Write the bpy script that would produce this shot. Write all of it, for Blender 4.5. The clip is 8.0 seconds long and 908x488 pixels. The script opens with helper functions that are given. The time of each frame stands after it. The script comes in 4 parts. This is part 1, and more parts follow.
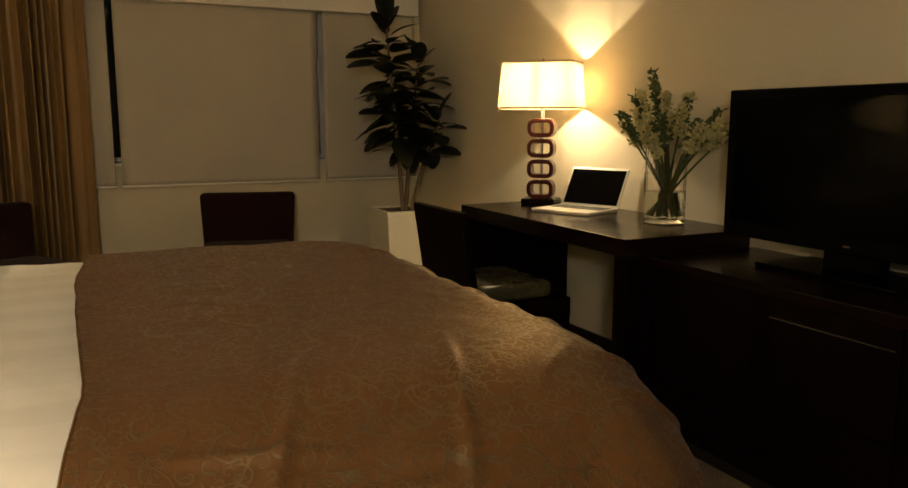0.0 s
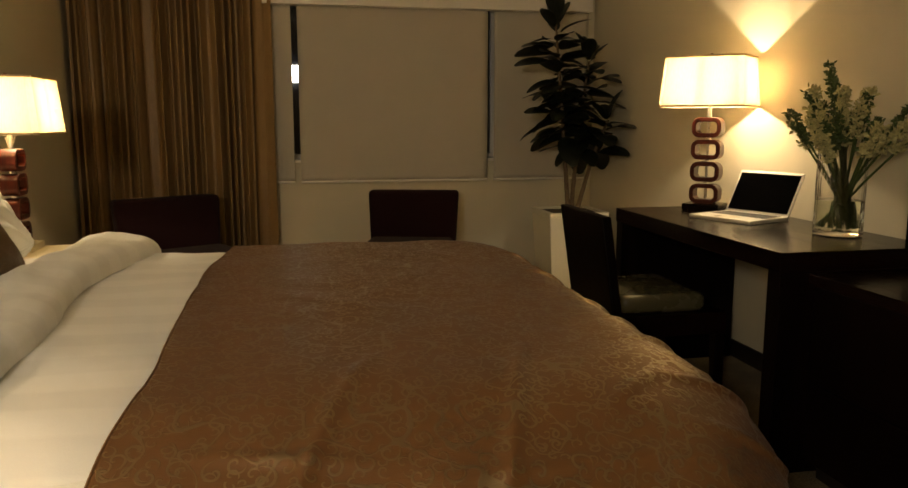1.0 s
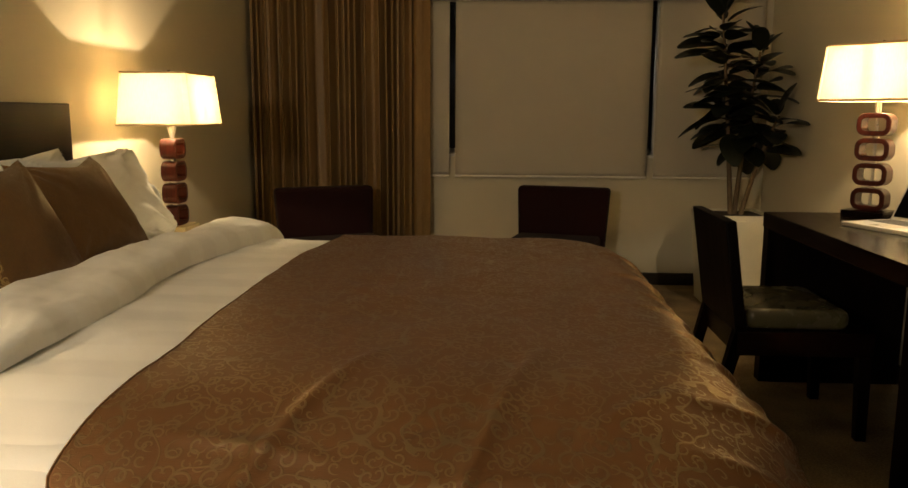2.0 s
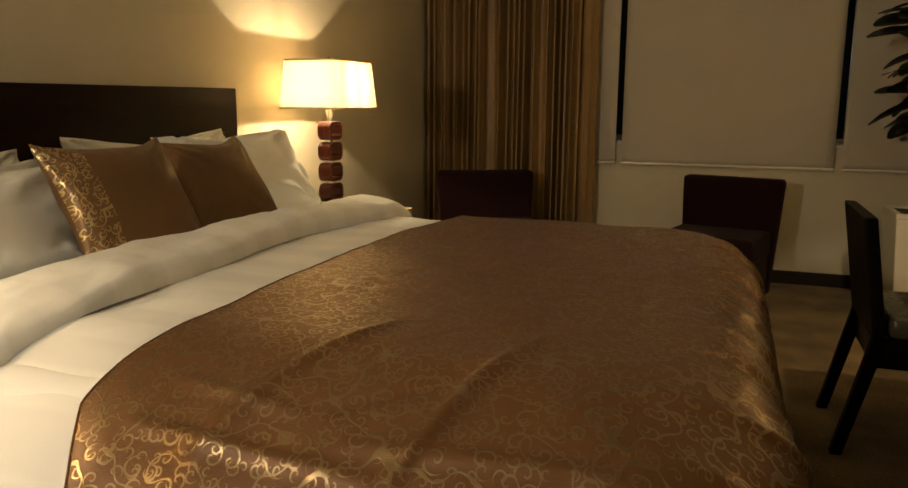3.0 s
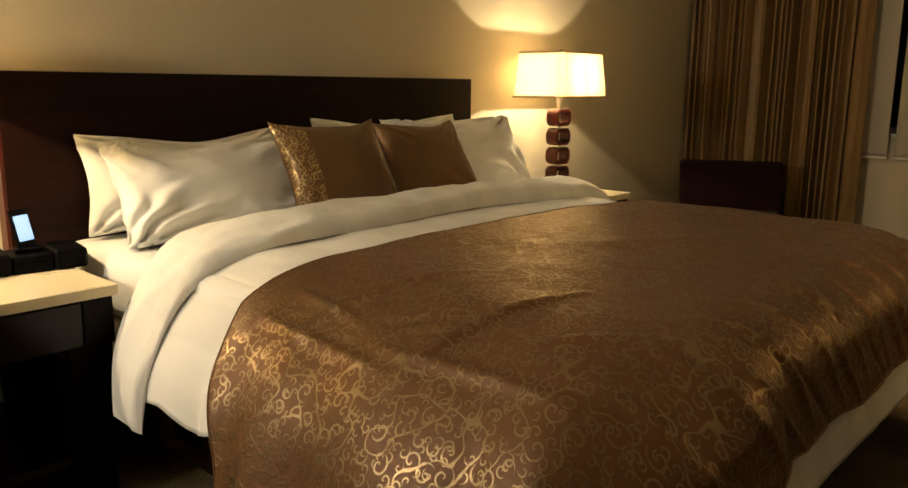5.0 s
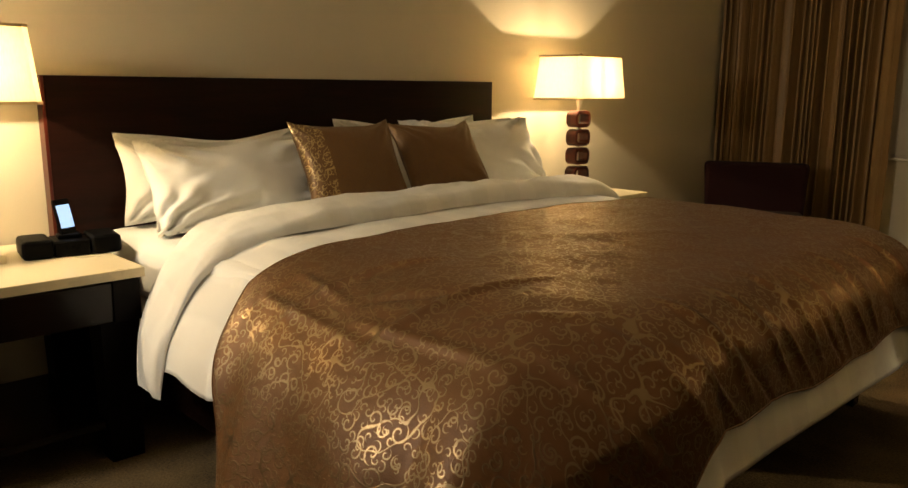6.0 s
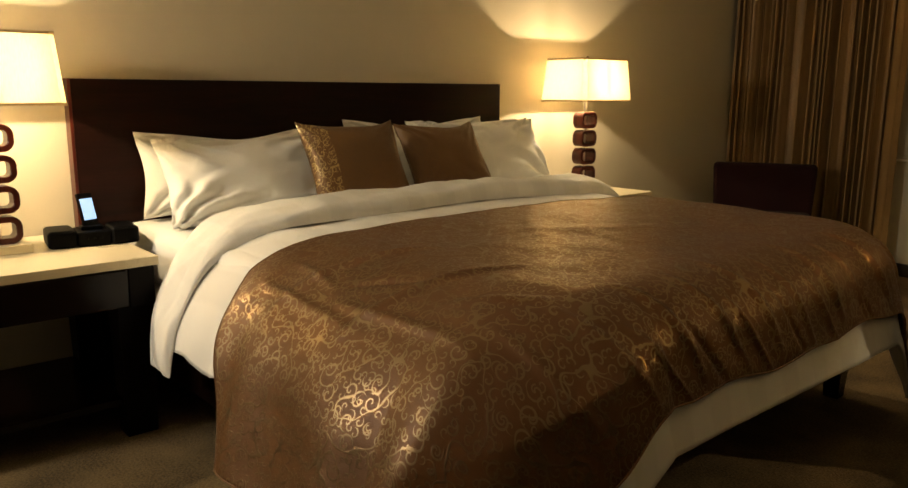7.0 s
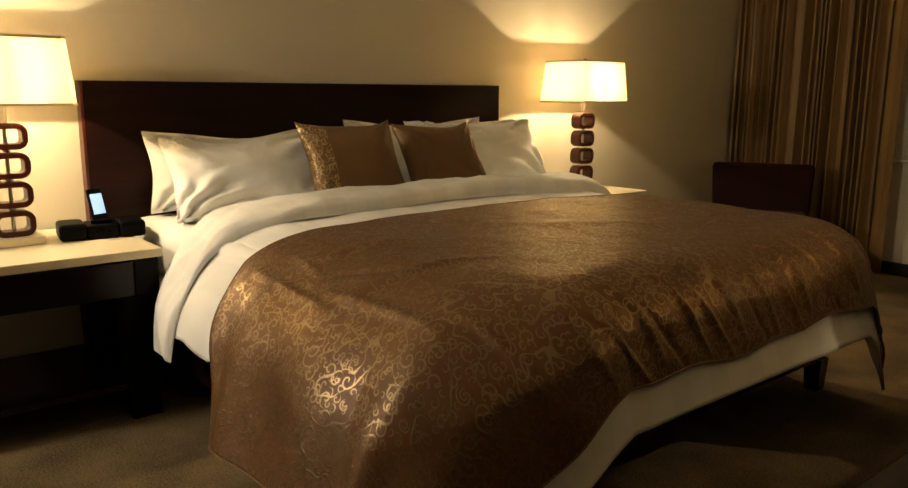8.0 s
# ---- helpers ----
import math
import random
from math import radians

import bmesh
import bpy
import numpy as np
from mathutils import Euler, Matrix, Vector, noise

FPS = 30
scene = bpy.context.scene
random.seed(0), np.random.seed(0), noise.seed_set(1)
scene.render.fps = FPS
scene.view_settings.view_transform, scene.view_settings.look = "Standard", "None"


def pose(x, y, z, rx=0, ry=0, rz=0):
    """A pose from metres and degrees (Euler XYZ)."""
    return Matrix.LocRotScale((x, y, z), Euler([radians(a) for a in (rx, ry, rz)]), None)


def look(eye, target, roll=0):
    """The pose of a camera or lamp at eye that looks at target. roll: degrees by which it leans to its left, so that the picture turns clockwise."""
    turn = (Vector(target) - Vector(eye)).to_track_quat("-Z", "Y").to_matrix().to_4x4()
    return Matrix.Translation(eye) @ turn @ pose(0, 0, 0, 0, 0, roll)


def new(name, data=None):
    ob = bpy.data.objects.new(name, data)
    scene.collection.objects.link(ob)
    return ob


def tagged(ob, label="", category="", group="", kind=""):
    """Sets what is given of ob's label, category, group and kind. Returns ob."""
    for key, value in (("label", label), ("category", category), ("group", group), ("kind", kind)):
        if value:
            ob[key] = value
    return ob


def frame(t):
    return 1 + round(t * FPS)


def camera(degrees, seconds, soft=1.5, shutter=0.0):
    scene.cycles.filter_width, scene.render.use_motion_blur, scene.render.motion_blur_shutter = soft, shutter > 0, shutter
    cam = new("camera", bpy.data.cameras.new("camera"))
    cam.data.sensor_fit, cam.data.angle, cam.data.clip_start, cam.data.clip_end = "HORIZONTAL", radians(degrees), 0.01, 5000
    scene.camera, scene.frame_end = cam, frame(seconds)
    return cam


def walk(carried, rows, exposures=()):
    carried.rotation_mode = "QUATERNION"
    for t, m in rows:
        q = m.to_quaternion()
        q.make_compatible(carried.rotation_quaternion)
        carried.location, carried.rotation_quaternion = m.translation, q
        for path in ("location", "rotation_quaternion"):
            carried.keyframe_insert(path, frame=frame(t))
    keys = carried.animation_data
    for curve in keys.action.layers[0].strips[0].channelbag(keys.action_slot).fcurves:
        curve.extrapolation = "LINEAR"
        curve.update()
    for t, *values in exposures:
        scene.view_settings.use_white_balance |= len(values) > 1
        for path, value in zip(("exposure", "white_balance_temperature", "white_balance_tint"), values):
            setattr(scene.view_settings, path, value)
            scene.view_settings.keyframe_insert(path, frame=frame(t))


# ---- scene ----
cam = camera(60.0, 8.0)
PATH = [
    (0, (-0.05, -0.017, 1.17), (0.812, 1.761, 0.858), -0.0),
    (0.5, (0.066, -0.004, 1.17), (0.729, 1.856, 0.855), -0.1),
    (1, (0.201, -0.009, 1.169), (0.59, 1.928, 0.855), 0.0),
    (1.5, (0.365, 0.0, 1.166), (0.512, 1.969, 0.846), 0.1),
    (3, (0.923, 0.062, 1.155), (0.276, 1.92, 0.794), 0.4),
    (3.5, (1.081, 0.065, 1.152), (0.23, 1.834, 0.771), 0.2),
    (4, (1.239, 0.059, 1.154), (0.212, 1.731, 0.765), 0.4),
    (4.5, (1.392, 0.049, 1.16), (0.195, 1.602, 0.768), 0.4),
    (5, (1.537, 0.048, 1.158), (0.207, 1.49, 0.766), 0.4),
    (6.5, (1.903, 0.046, 1.158), (0.448, 1.364, 0.775), 0.3),
    (7, (1.999, 0.044, 1.158), (0.512, 1.326, 0.777), 0.3),
    (7.5, (2.087, 0.043, 1.159), (0.586, 1.31, 0.78), 0.3),
    (8, (2.168, 0.044, 1.158), (0.649, 1.289, 0.78), 0.3),
]
walk(cam, [(t, look(eye, target, roll)) for t, eye, target, roll in PATH])

# world: night outside
world = bpy.data.worlds.new("night")
scene.world = world
world.use_nodes = True
world.node_tree.nodes["Background"].inputs[0].default_value = (0.02, 0.025, 0.04, 1)
world.node_tree.nodes["Background"].inputs[1].default_value = 0.05

LAMP_POWER = 20.5
# Power of the fill lamp added behind the camera to brighten the bed's near side.
FILL_POWER = 36.0
LAMP_COLOUR = (1.0, 0.76, 0.45)
FILL_COLOUR = (1.0, 0.87, 0.68)

# room plan, metres
HEAD_X, DESK_X, WIN_Y, BACK_Y, CEIL = -1.235, 2.32, 5.46, -1.2, 2.6


# ---------------------------------------------------------------- materials
def nodes_of(name):
    m = bpy.data.materials.new(name)
    m.use_nodes = True
    return m, m.node_tree.nodes, m.node_tree.links, m.node_tree.nodes["Principled BSDF"]


def surface(name, colour, rough=0.6, spread=0.15, scale=6.0, grain=120.0, bump=0.1, metal=0.0, coat=0.0, sheen=0.0, stretch=(1, 1, 1), rvary=0.1, spec=0.5, span=0.4):
    """Paint, cloth, wood, plastic: colour varied at two scales, with a fine relief."""
    m, n, l, b = nodes_of(name)
    co = n.new("ShaderNodeTexCoord")
    mp = n.new("ShaderNodeMapping")
    mp.inputs["Scale"].default_value = stretch
    l.new(co.outputs["Object"], mp.inputs[0])
    big, fine = n.new("ShaderNodeTexNoise"), n.new("ShaderNodeTexNoise")
    big.inputs["Scale"].default_value, big.inputs["Detail"].default_value = scale, 5
    fine.inputs["Scale"].default_value, fine.inputs["Detail"].default_value = grain, 3
    l.new(mp.outputs[0], big.inputs["Vector"])
    l.new(mp.outputs[0], fine.inputs["Vector"])
    add = n.new("ShaderNodeMath")
    add.operation = "ADD"
    l.new(big.outputs["Fac"], add.inputs[0])
    l.new(fine.outputs["Fac"], add.inputs[1])
    ramp = n.new("ShaderNodeMapRange")
    ramp.inputs["From Min"].default_value, ramp.inputs["From Max"].default_value = 1 - span, 1 + span
    l.new(add.outputs[0], ramp.inputs["Value"])
    mix = n.new("ShaderNodeMix")
    mix.data_type = "RGBA"
    mix.inputs["A"].default_value = (*[c * (1 - spread) for c in colour], 1)
    mix.inputs["B"].default_value = (*[min(1, c * (1 + spread)) for c in colour], 1)
    l.new(ramp.outputs[0], mix.inputs["Factor"])
    l.new(mix.outputs["Result"], b.inputs["Base Color"])
    rr = n.new("ShaderNodeMapRange")
    rr.inputs["To Min"].default_value, rr.inputs["To Max"].default_value = max(0.02, rough - rvary), min(1, rough + rvary)
    l.new(big.outputs["Fac"], rr.inputs["Value"])
    l.new(rr.outputs[0], b.inputs["Roughness"])
    if bump:
        bp = n.new("ShaderNodeBump")
        bp.inputs["Strength"].default_value, bp.inputs["Distance"].default_value = bump, 0.004
        l.new(fine.outputs["Fac"], bp.inputs["Height"])
        l.new(bp.outputs[0], b.inputs["Normal"])
    b.inputs["Metallic"].default_value = metal
    b.inputs["Coat Weight"].default_value = coat
    b.inputs["Coat Roughness"].default_value = 0.15
    b.inputs["Sheen Weight"].default_value = sheen
    b.inputs["Specular IOR Level"].default_value = spec
    return m


def tonal_stripes(m, width=0.085, depth=0.055):
    """Woven tone-on-tone stripes across the cloth."""
    n, l = m.node_tree.nodes, m.node_tree.links
    b = next(k for k in n if k.type == "BSDF_PRINCIPLED")
    old = b.inputs["Base Color"].links[0].from_socket
    co, wv, mr, mx = n.new("ShaderNodeTexCoord"), n.new("ShaderNodeTexWave"), n.new("ShaderNodeMapRange"), n.new("ShaderNodeMix")
    wv.bands_direction = "Y"
    wv.inputs["Scale"].default_value, wv.inputs["Distortion"].default_value = 0.314 / (2 * width), 0.25
    l.new(co.outputs["Object"], wv.inputs["Vector"])
    mr.inputs["From Min"].default_value, mr.inputs["From Max"].default_value = 0.40, 0.60
    mr.inputs["To Min"].default_value, mr.inputs["To Max"].default_value = 1.0 - depth, 1.0
    l.new(wv.outputs["Fac"], mr.inputs["Value"])
    mx.data_type, mx.blend_type = "RGBA", "MULTIPLY"
    mx.inputs["Factor"].default_value = 1.0
    l.new(old, mx.inputs["A"])
    l.new(mr.outputs[0], mx.inputs["B"])
    l.new(mx.outputs["Result"], b.inputs["Base Color"])


def wood(name, dark, light, rough=0.3, axis=1, coat=0.3, bands=9.0, spec=0.5):
    """Stained wood, its grain running along one axis."""
    m, n, l, b = nodes_of(name)
    co, mp = n.new("ShaderNodeTexCoord"), n.new("ShaderNodeMapping")
    st = [bands, bands, bands]
    st[axis] = bands * 0.08
    mp.inputs["Scale"].default_value = st
    l.new(co.outputs["Object"], mp.inputs[0])
    big, fine = n.new("ShaderNodeTexNoise"), n.new("ShaderNodeTexNoise")
    big.inputs["Scale"].default_value, big.inputs["Detail"].default_value, big.inputs["Distortion"].default_value = 1.6, 6, 1.2
    fine.inputs["Scale"].default_value, fine.inputs["Detail"].default_value = 14, 4
    for t in (big, fine):
        l.new(mp.outputs[0], t.inputs["Vector"])
    ad = n.new("ShaderNodeMath")
    ad.operation = "MULTIPLY_ADD"
    ad.inputs[1].default_value = 0.4
    l.new(fine.outputs["Fac"], ad.inputs[0])
    l.new(big.outputs["Fac"], ad.inputs[2])
    cr = n.new("ShaderNodeValToRGB")
    cr.color_ramp.elements[0].position, cr.color_ramp.elements[0].color = 0.45, (*dark, 1)
    cr.color_ramp.elements[1].position, cr.color_ramp.elements[1].color = 0.95, (*light, 1)
    l.new(ad.outputs[0], cr.inputs[0])
    l.new(cr.outputs[0], b.inputs["Base Color"])
    rr = n.new("ShaderNodeMapRange")
    rr.inputs["To Min"].default_value, rr.inputs["To Max"].default_value = rough - 0.08, rough + 0.12
    l.new(big.outputs["Fac"], rr.inputs["Value"])
    l.new(rr.outputs[0], b.inputs["Roughness"])
    bp = n.new("ShaderNodeBump")
    bp.inputs["Strength"].default_value, bp.inputs["Distance"].default_value = 0.08, 0.002
    l.new(fine.outputs["Fac"], bp.inputs["Height"])
    l.new(bp.outputs[0], b.inputs["Normal"])
    b.inputs["Coat Weight"].default_value, b.inputs["Coat Roughness"].default_value = coat, 0.18
    b.inputs["Specular IOR Level"].default_value = spec
    return m


def damask(name, ground, thread, cell=17.0, strength=1.0):
    """Satin woven with scrolls: in every cell a spiral, turned by chance; the scroll threads are smoother than the ground."""
    m, n, l, b = nodes_of(name)
    uv = n.new("ShaderNodeUVMap")
    uv.uv_map = "cloth"

    def math_node(op, a, c=None, d=None):
        k = n.new("ShaderNodeMath")
        k.operation = op
        for i, v in enumerate((a, c, d)):
            if v is None:
                continue
            if isinstance(v, (int, float)):
                k.inputs[i].default_value = v
            else:
                l.new(v, k.inputs[i])
        return k.outputs[0]

    def band(value, lo, hi):
        mr = n.new("ShaderNodeMapRange")
        mr.interpolation_type = "SMOOTHSTEP"
        l.new(value, mr.inputs["Value"])
        for k, v in (("From Min", lo), ("From Max", hi)):
            if isinstance(v, (int, float)):
                mr.inputs[k].default_value = v
            else:
                l.new(v, mr.inputs[k])
        return mr.outputs[0]

    def shifted(shift):
        mp = n.new("ShaderNodeMapping")
        mp.inputs["Location"].default_value = (shift, shift * 0.7, 0)
        l.new(uv.outputs[0], mp.inputs[0])
        return mp.outputs[0]

    def scrolls(scale, turns, shift):
        """One curling tendril in every cell, thick outside and thin within."""
        at = shifted(shift)
        vo = n.new("ShaderNodeTexVoronoi")
        vo.voronoi_dimensions = "2D"
        vo.inputs["Scale"].default_value, vo.inputs["Randomness"].default_value = scale, 0.7
        l.new(at, vo.inputs["Vector"])
        sub = n.new("ShaderNodeVectorMath")
        sub.operation = "SUBTRACT"
        l.new(at, sub.inputs[0])
        l.new(vo.outputs["Position"], sub.inputs[1])
        xyz, rgb = n.new("ShaderNodeSeparateXYZ"), n.new("ShaderNodeSeparateColor")
        l.new(sub.outputs[0], xyz.inputs[0])
        l.new(vo.outputs["Color"], rgb.inputs[0])
        ang = math_node("ARCTAN2", xyz.outputs[1], xyz.outputs[0])
        turn = math_node("SUBTRACT", math_node("MULTIPLY", math_node("GREATER_THAN", rgb.outputs[0], 0.5), 2.0), 1.0)
        dist = vo.outputs["Distance"]
        phase = math_node("MULTIPLY_ADD", dist, turns * 6.283, math_node("MULTIPLY_ADD", ang, turn, math_node("MULTIPLY", rgb.outputs[1], 6.283)))
        wave = math_node("COSINE", phase)
        lo = math_node("MULTIPLY_ADD", dist, -0.15, 0.70)
        line = band(wave, lo, math_node("ADD", lo, 0.16))
        reach = math_node("MULTIPLY_ADD", rgb.outputs[2], 0.16, 0.36)
        return math_node("MULTIPLY", line, math_node("SUBTRACT", 1.0, band(dist, math_node("SUBTRACT", reach, 0.03), reach)))

    def vines(scale, width, shift):
        """Wandering stems that join the tendrils."""
        no = n.new("ShaderNodeTexNoise")
        no.noise_dimensions = "2D"
        no.inputs["Scale"].default_value, no.inputs["Detail"].default_value = scale, 0.6
        l.new(shifted(shift), no.inputs["Vector"])
        off = math_node("ABSOLUTE", math_node("SUBTRACT", no.outputs["Fac"], 0.5))
        return math_node("SUBTRACT", 1.0, band(off, width * 0.6, width))

    mask = math_node("MAXIMUM", scrolls(cell, 2.5, 0.0), math_node("MAXIMUM", scrolls(cell * 1.6, 2.0, 3.3), vines(cell * 0.55, 0.017, 1.7)))
    weave = n.new("ShaderNodeTexNoise")
    weave.inputs["Scale"].default_value, weave.inputs["Detail"].default_value = 9, 5
    l.new(uv.outputs[0], weave.inputs["Vector"])
    thr = n.new("ShaderNodeTexNoise")
    tm = n.new("ShaderNodeMapping")
    tm.inputs["Scale"].default_value = (70, 700, 1)
    l.new(uv.outputs[0], tm.inputs[0])
    thr.inputs["Scale"].default_value = 1.0
    l.new(tm.outputs[0], thr.inputs["Vector"])
    mask = math_node("MULTIPLY", mask, strength)
    g = n.new("ShaderNodeMix")
    g.data_type = "RGBA"
    g.inputs["A"].default_value = (*[c * 0.72 for c in ground], 1)
    g.inputs["B"].default_value = (*[c * 1.28 for c in ground], 1)
    l.new(math_node("MULTIPLY_ADD", thr.outputs["Fac"], 0.6, math_node("MULTIPLY", weave.outputs["Fac"], 0.4)), g.inputs["Factor"])
    mix = n.new("ShaderNodeMix")
    mix.data_type = "RGBA"
    mix.inputs["B"].default_value = (*thread, 1)
    l.new(g.outputs["Result"], mix.inputs["A"])
    l.new(mask, mix.inputs["Factor"])
    l.new(mix.outputs["Result"], b.inputs["Base Color"])
    l.new(math_node("MULTIPLY_ADD", mask, -0.15, 0.48), b.inputs["Roughness"])
    l.new(math_node("MULTIPLY_ADD", mask, 0.70, 0.20), b.inputs["Metallic"])
    b.inputs["Anisotropic"].default_value = 0.3
    l.new(math_node("MULTIPLY_ADD", mask, -0.25, 0.25), b.inputs["Anisotropic Rotation"])
    tg = n.new("ShaderNodeTangent")
    tg.direction_type, tg.uv_map = "UV_MAP", "cloth"
    l.new(tg.outputs[0], b.inputs["Tangent"])
    bp = n.new("ShaderNodeBump")
    bp.inputs["Strength"].default_value, bp.inputs["Distance"].default_value = 0.35, 0.002
    l.new(math_node("MULTIPLY_ADD", thr.outputs["Fac"], 0.5, mask), bp.inputs["Height"])
    l.new(bp.outputs[0], b.inputs["Normal"])
    b.inputs["Sheen Weight"].default_value, b.inputs["Sheen Roughness"].default_value = 0.05, 0.4
    return m


def glow(name, colour, power):
    m, n, l, b = nodes_of(name)
    b.inputs["Base Color"].default_value = (*colour, 1)
    b.inputs["Emission Color"].default_value = (*colour, 1)
    b.inputs["Emission Strength"].default_value = power
    return m


def clear(name, colour=(1, 1, 1), rough=0.0, ior=1.45):
    m, n, l, b = nodes_of(name)
    b.inputs["Base Color"].default_value = (*colour, 1)
    b.inputs["Roughness"].default_value = rough
    b.inputs["Transmission Weight"].default_value = 1
    b.inputs["IOR"].default_value = ior
    return m


def shade_cloth(name):
    """Cream lampshade cloth that lets light through."""
    m, n, l, b = nodes_of(name)
    out = n["Material Output"]
    d, t, mx = n.new("ShaderNodeBsdfDiffuse"), n.new("ShaderNodeBsdfTranslucent"), n.new("ShaderNodeMixShader")
    co, no, cr = n.new("ShaderNodeTexCoord"), n.new("ShaderNodeTexNoise"), n.new("ShaderNodeValToRGB")
    mp = n.new("ShaderNodeMapping")
    mp.inputs["Scale"].default_value = (250, 250, 40)
    l.new(co.outputs["Object"], mp.inputs[0])
    l.new(mp.outputs[0], no.inputs["Vector"])
    no.inputs["Scale"].default_value = 1.0
    cr.color_ramp.elements[0].color, cr.color_ramp.elements[1].color = (0.80, 0.70, 0.52, 1), (0.93, 0.86, 0.70, 1)
    l.new(no.outputs["Fac"], cr.inputs[0])
    for s in (d, t):
        l.new(cr.outputs[0], s.inputs["Color"])
    mx.inputs[0].default_value = 0.62
    l.new(d.outputs[0], mx.inputs[1])
    l.new(t.outputs[0], mx.inputs[2])
    l.new(mx.outputs[0], out.inputs["Surface"])
    return m


M_WALL = surface("wall_paint", (0.60, 0.545, 0.405), 0.75, 0.03, 1.5, 220, 0.06)
M_CEIL = surface("ceiling_paint", (0.66, 0.62, 0.54), 0.85, 0.03, 2, 200, 0.05)
M_CARPET = surface("carpet_pile", (0.165, 0.114, 0.052), 0.95, 0.5, 4, 130, 1.0, sheen=0.1, spec=0.1, span=0.22)
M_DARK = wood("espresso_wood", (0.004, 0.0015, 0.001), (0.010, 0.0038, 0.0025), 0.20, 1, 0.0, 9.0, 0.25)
# Same wood for upright faces, with the sides' shade put into the colour.
M_DARKV_SHADED = wood("espresso_wood_upright_shaded", (0.002, 0.0009, 0.0006), (0.006, 0.0022, 0.0014), 0.45, 2, 0.0, 9.0, 0.10)
M_HEAD = wood("mahogany_wood", (0.005, 0.0016, 0.001), (0.018, 0.0045, 0.0025), 0.42, 1, 0.0, 9.0, 0.12)
M_CREAM = surface("cream_stone_top", (0.76, 0.67, 0.46), 0.3, 0.03, 4, 60, 0.02)
M_LINEN = surface("white_linen", (0.88, 0.88, 0.85), 0.8, 0.03, 5, 500, 0.12, sheen=0.15, spec=0.2)
M_SKIRT = surface("beige_bed_linen", (0.60, 0.53, 0.42), 0.85, 0.06, 5, 400, 0.1, spec=0.2)
M_STRIPE = surface("striped_white_linen", (0.88, 0.88, 0.85), 0.8, 0.03, 5, 500, 0.12, sheen=0.15, spec=0.2)
tonal_stripes(M_STRIPE)
M_SPREAD = damask("brown_damask", (0.168, 0.072, 0.018), (0.305, 0.215, 0.115), 22.0)
M_SATIN = damask("brown_satin", (0.150, 0.080, 0.028), (0.20, 0.115, 0.045), 24.0, 0.5)
M_BAND = damask("gold_damask", (0.17, 0.092, 0.034), (0.50, 0.37, 0.18), 26.0)
M_HEM = surface("brown_hem", (0.21, 0.10, 0.035), 0.5, 0.15, 8, 300, 0.1)
# Unseen walls, coloured dark to hold down light bounced back into the room.
M_UNSEEN_WALL = surface("dark_unseen_wall", (0.30, 0.24, 0.17), 0.75, 0.04, 1.5, 220, 0.06)
M_MAROON = surface("maroon_upholstery", (0.013, 0.0025, 0.003), 0.9, 0.2, 8, 400, 0.25, sheen=0.03, spec=0.15)
M_LEATHER = surface("olive_leather", (0.075, 0.066, 0.034), 0.27, 0.12, 12, 180, 0.25)
M_BLACK = surface("black_plastic", (0.002, 0.002, 0.0023), 0.45, 0.1, 10, 200, 0.02, spec=0.06)
M_SCREEN = surface("black_screen", (0.0012, 0.0012, 0.0015), 0.12, 0.05, 3, 50, 0.0, rvary=0.02, spec=0.05)
M_ALU = surface("pale_aluminium", (0.80, 0.79, 0.77), 0.32, 0.03, 8, 300, 0.02, metal=0.75)
M_KEYS = surface("black_keys", (0.02, 0.02, 0.02), 0.5, 0.1, 10, 100, 0.0)
M_NICKEL = surface("brushed_nickel", (0.70, 0.66, 0.58), 0.3, 0.05, 20, 300, 0.03, metal=1.0)
M_RING = wood("red_mahogany", (0.036, 0.005, 0.003), (0.095, 0.016, 0.007), 0.30, 2, 0.1, 14, 0.35)
M_SHADE = shade_cloth("shade_cloth")
M_TRIM = surface("shade_piping", (0.62, 0.48, 0.28), 0.8, 0.1, 30, 300, 0.1)
# Glowing front of the added fill lamp.
M_FILL_FRONT = glow("fill_front_glow", (1.0, 0.78, 0.45), 18.0)
M_CURTAIN = surface("tan_curtain", (0.25, 0.150, 0.054), 0.5, 0.2, 3, 90, 0.15, sheen=0.0, stretch=(6, 6, 0.4))
M_BLIND = surface("grey_beige_blind", (0.47, 0.43, 0.35), 0.8, 0.05, 2, 420, 0.1)
M_WHITE = surface("white_gloss_paint", (0.74, 0.70, 0.62), 0.4, 0.03, 4, 100, 0.02)
M_GLASS = clear("clear_glass")
M_WATER = clear("vase_water", (0.93, 0.98, 0.90), 0.0, 1.33)
M_POT = surface("cream_glazed_pot", (0.70, 0.66, 0.52), 0.35, 0.05, 6, 120, 0.03, coat=0.2)
M_SOIL = surface("potting_soil", (0.05, 0.035, 0.022), 0.95, 0.4, 20, 120, 0.8)
M_LEAF = surface("dark_rubber_leaf", (0.010, 0.013, 0.006), 0.42, 0.3, 14, 90, 0.1)
M_BARK = surface("grey_brown_bark", (0.15, 0.105, 0.06), 0.85, 0.3, 14, 90, 0.5, stretch=(1, 1, 0.3))
M_STEM = surface("green_stem", (0.060, 0.092, 0.020), 0.5, 0.25, 20, 150, 0.1)
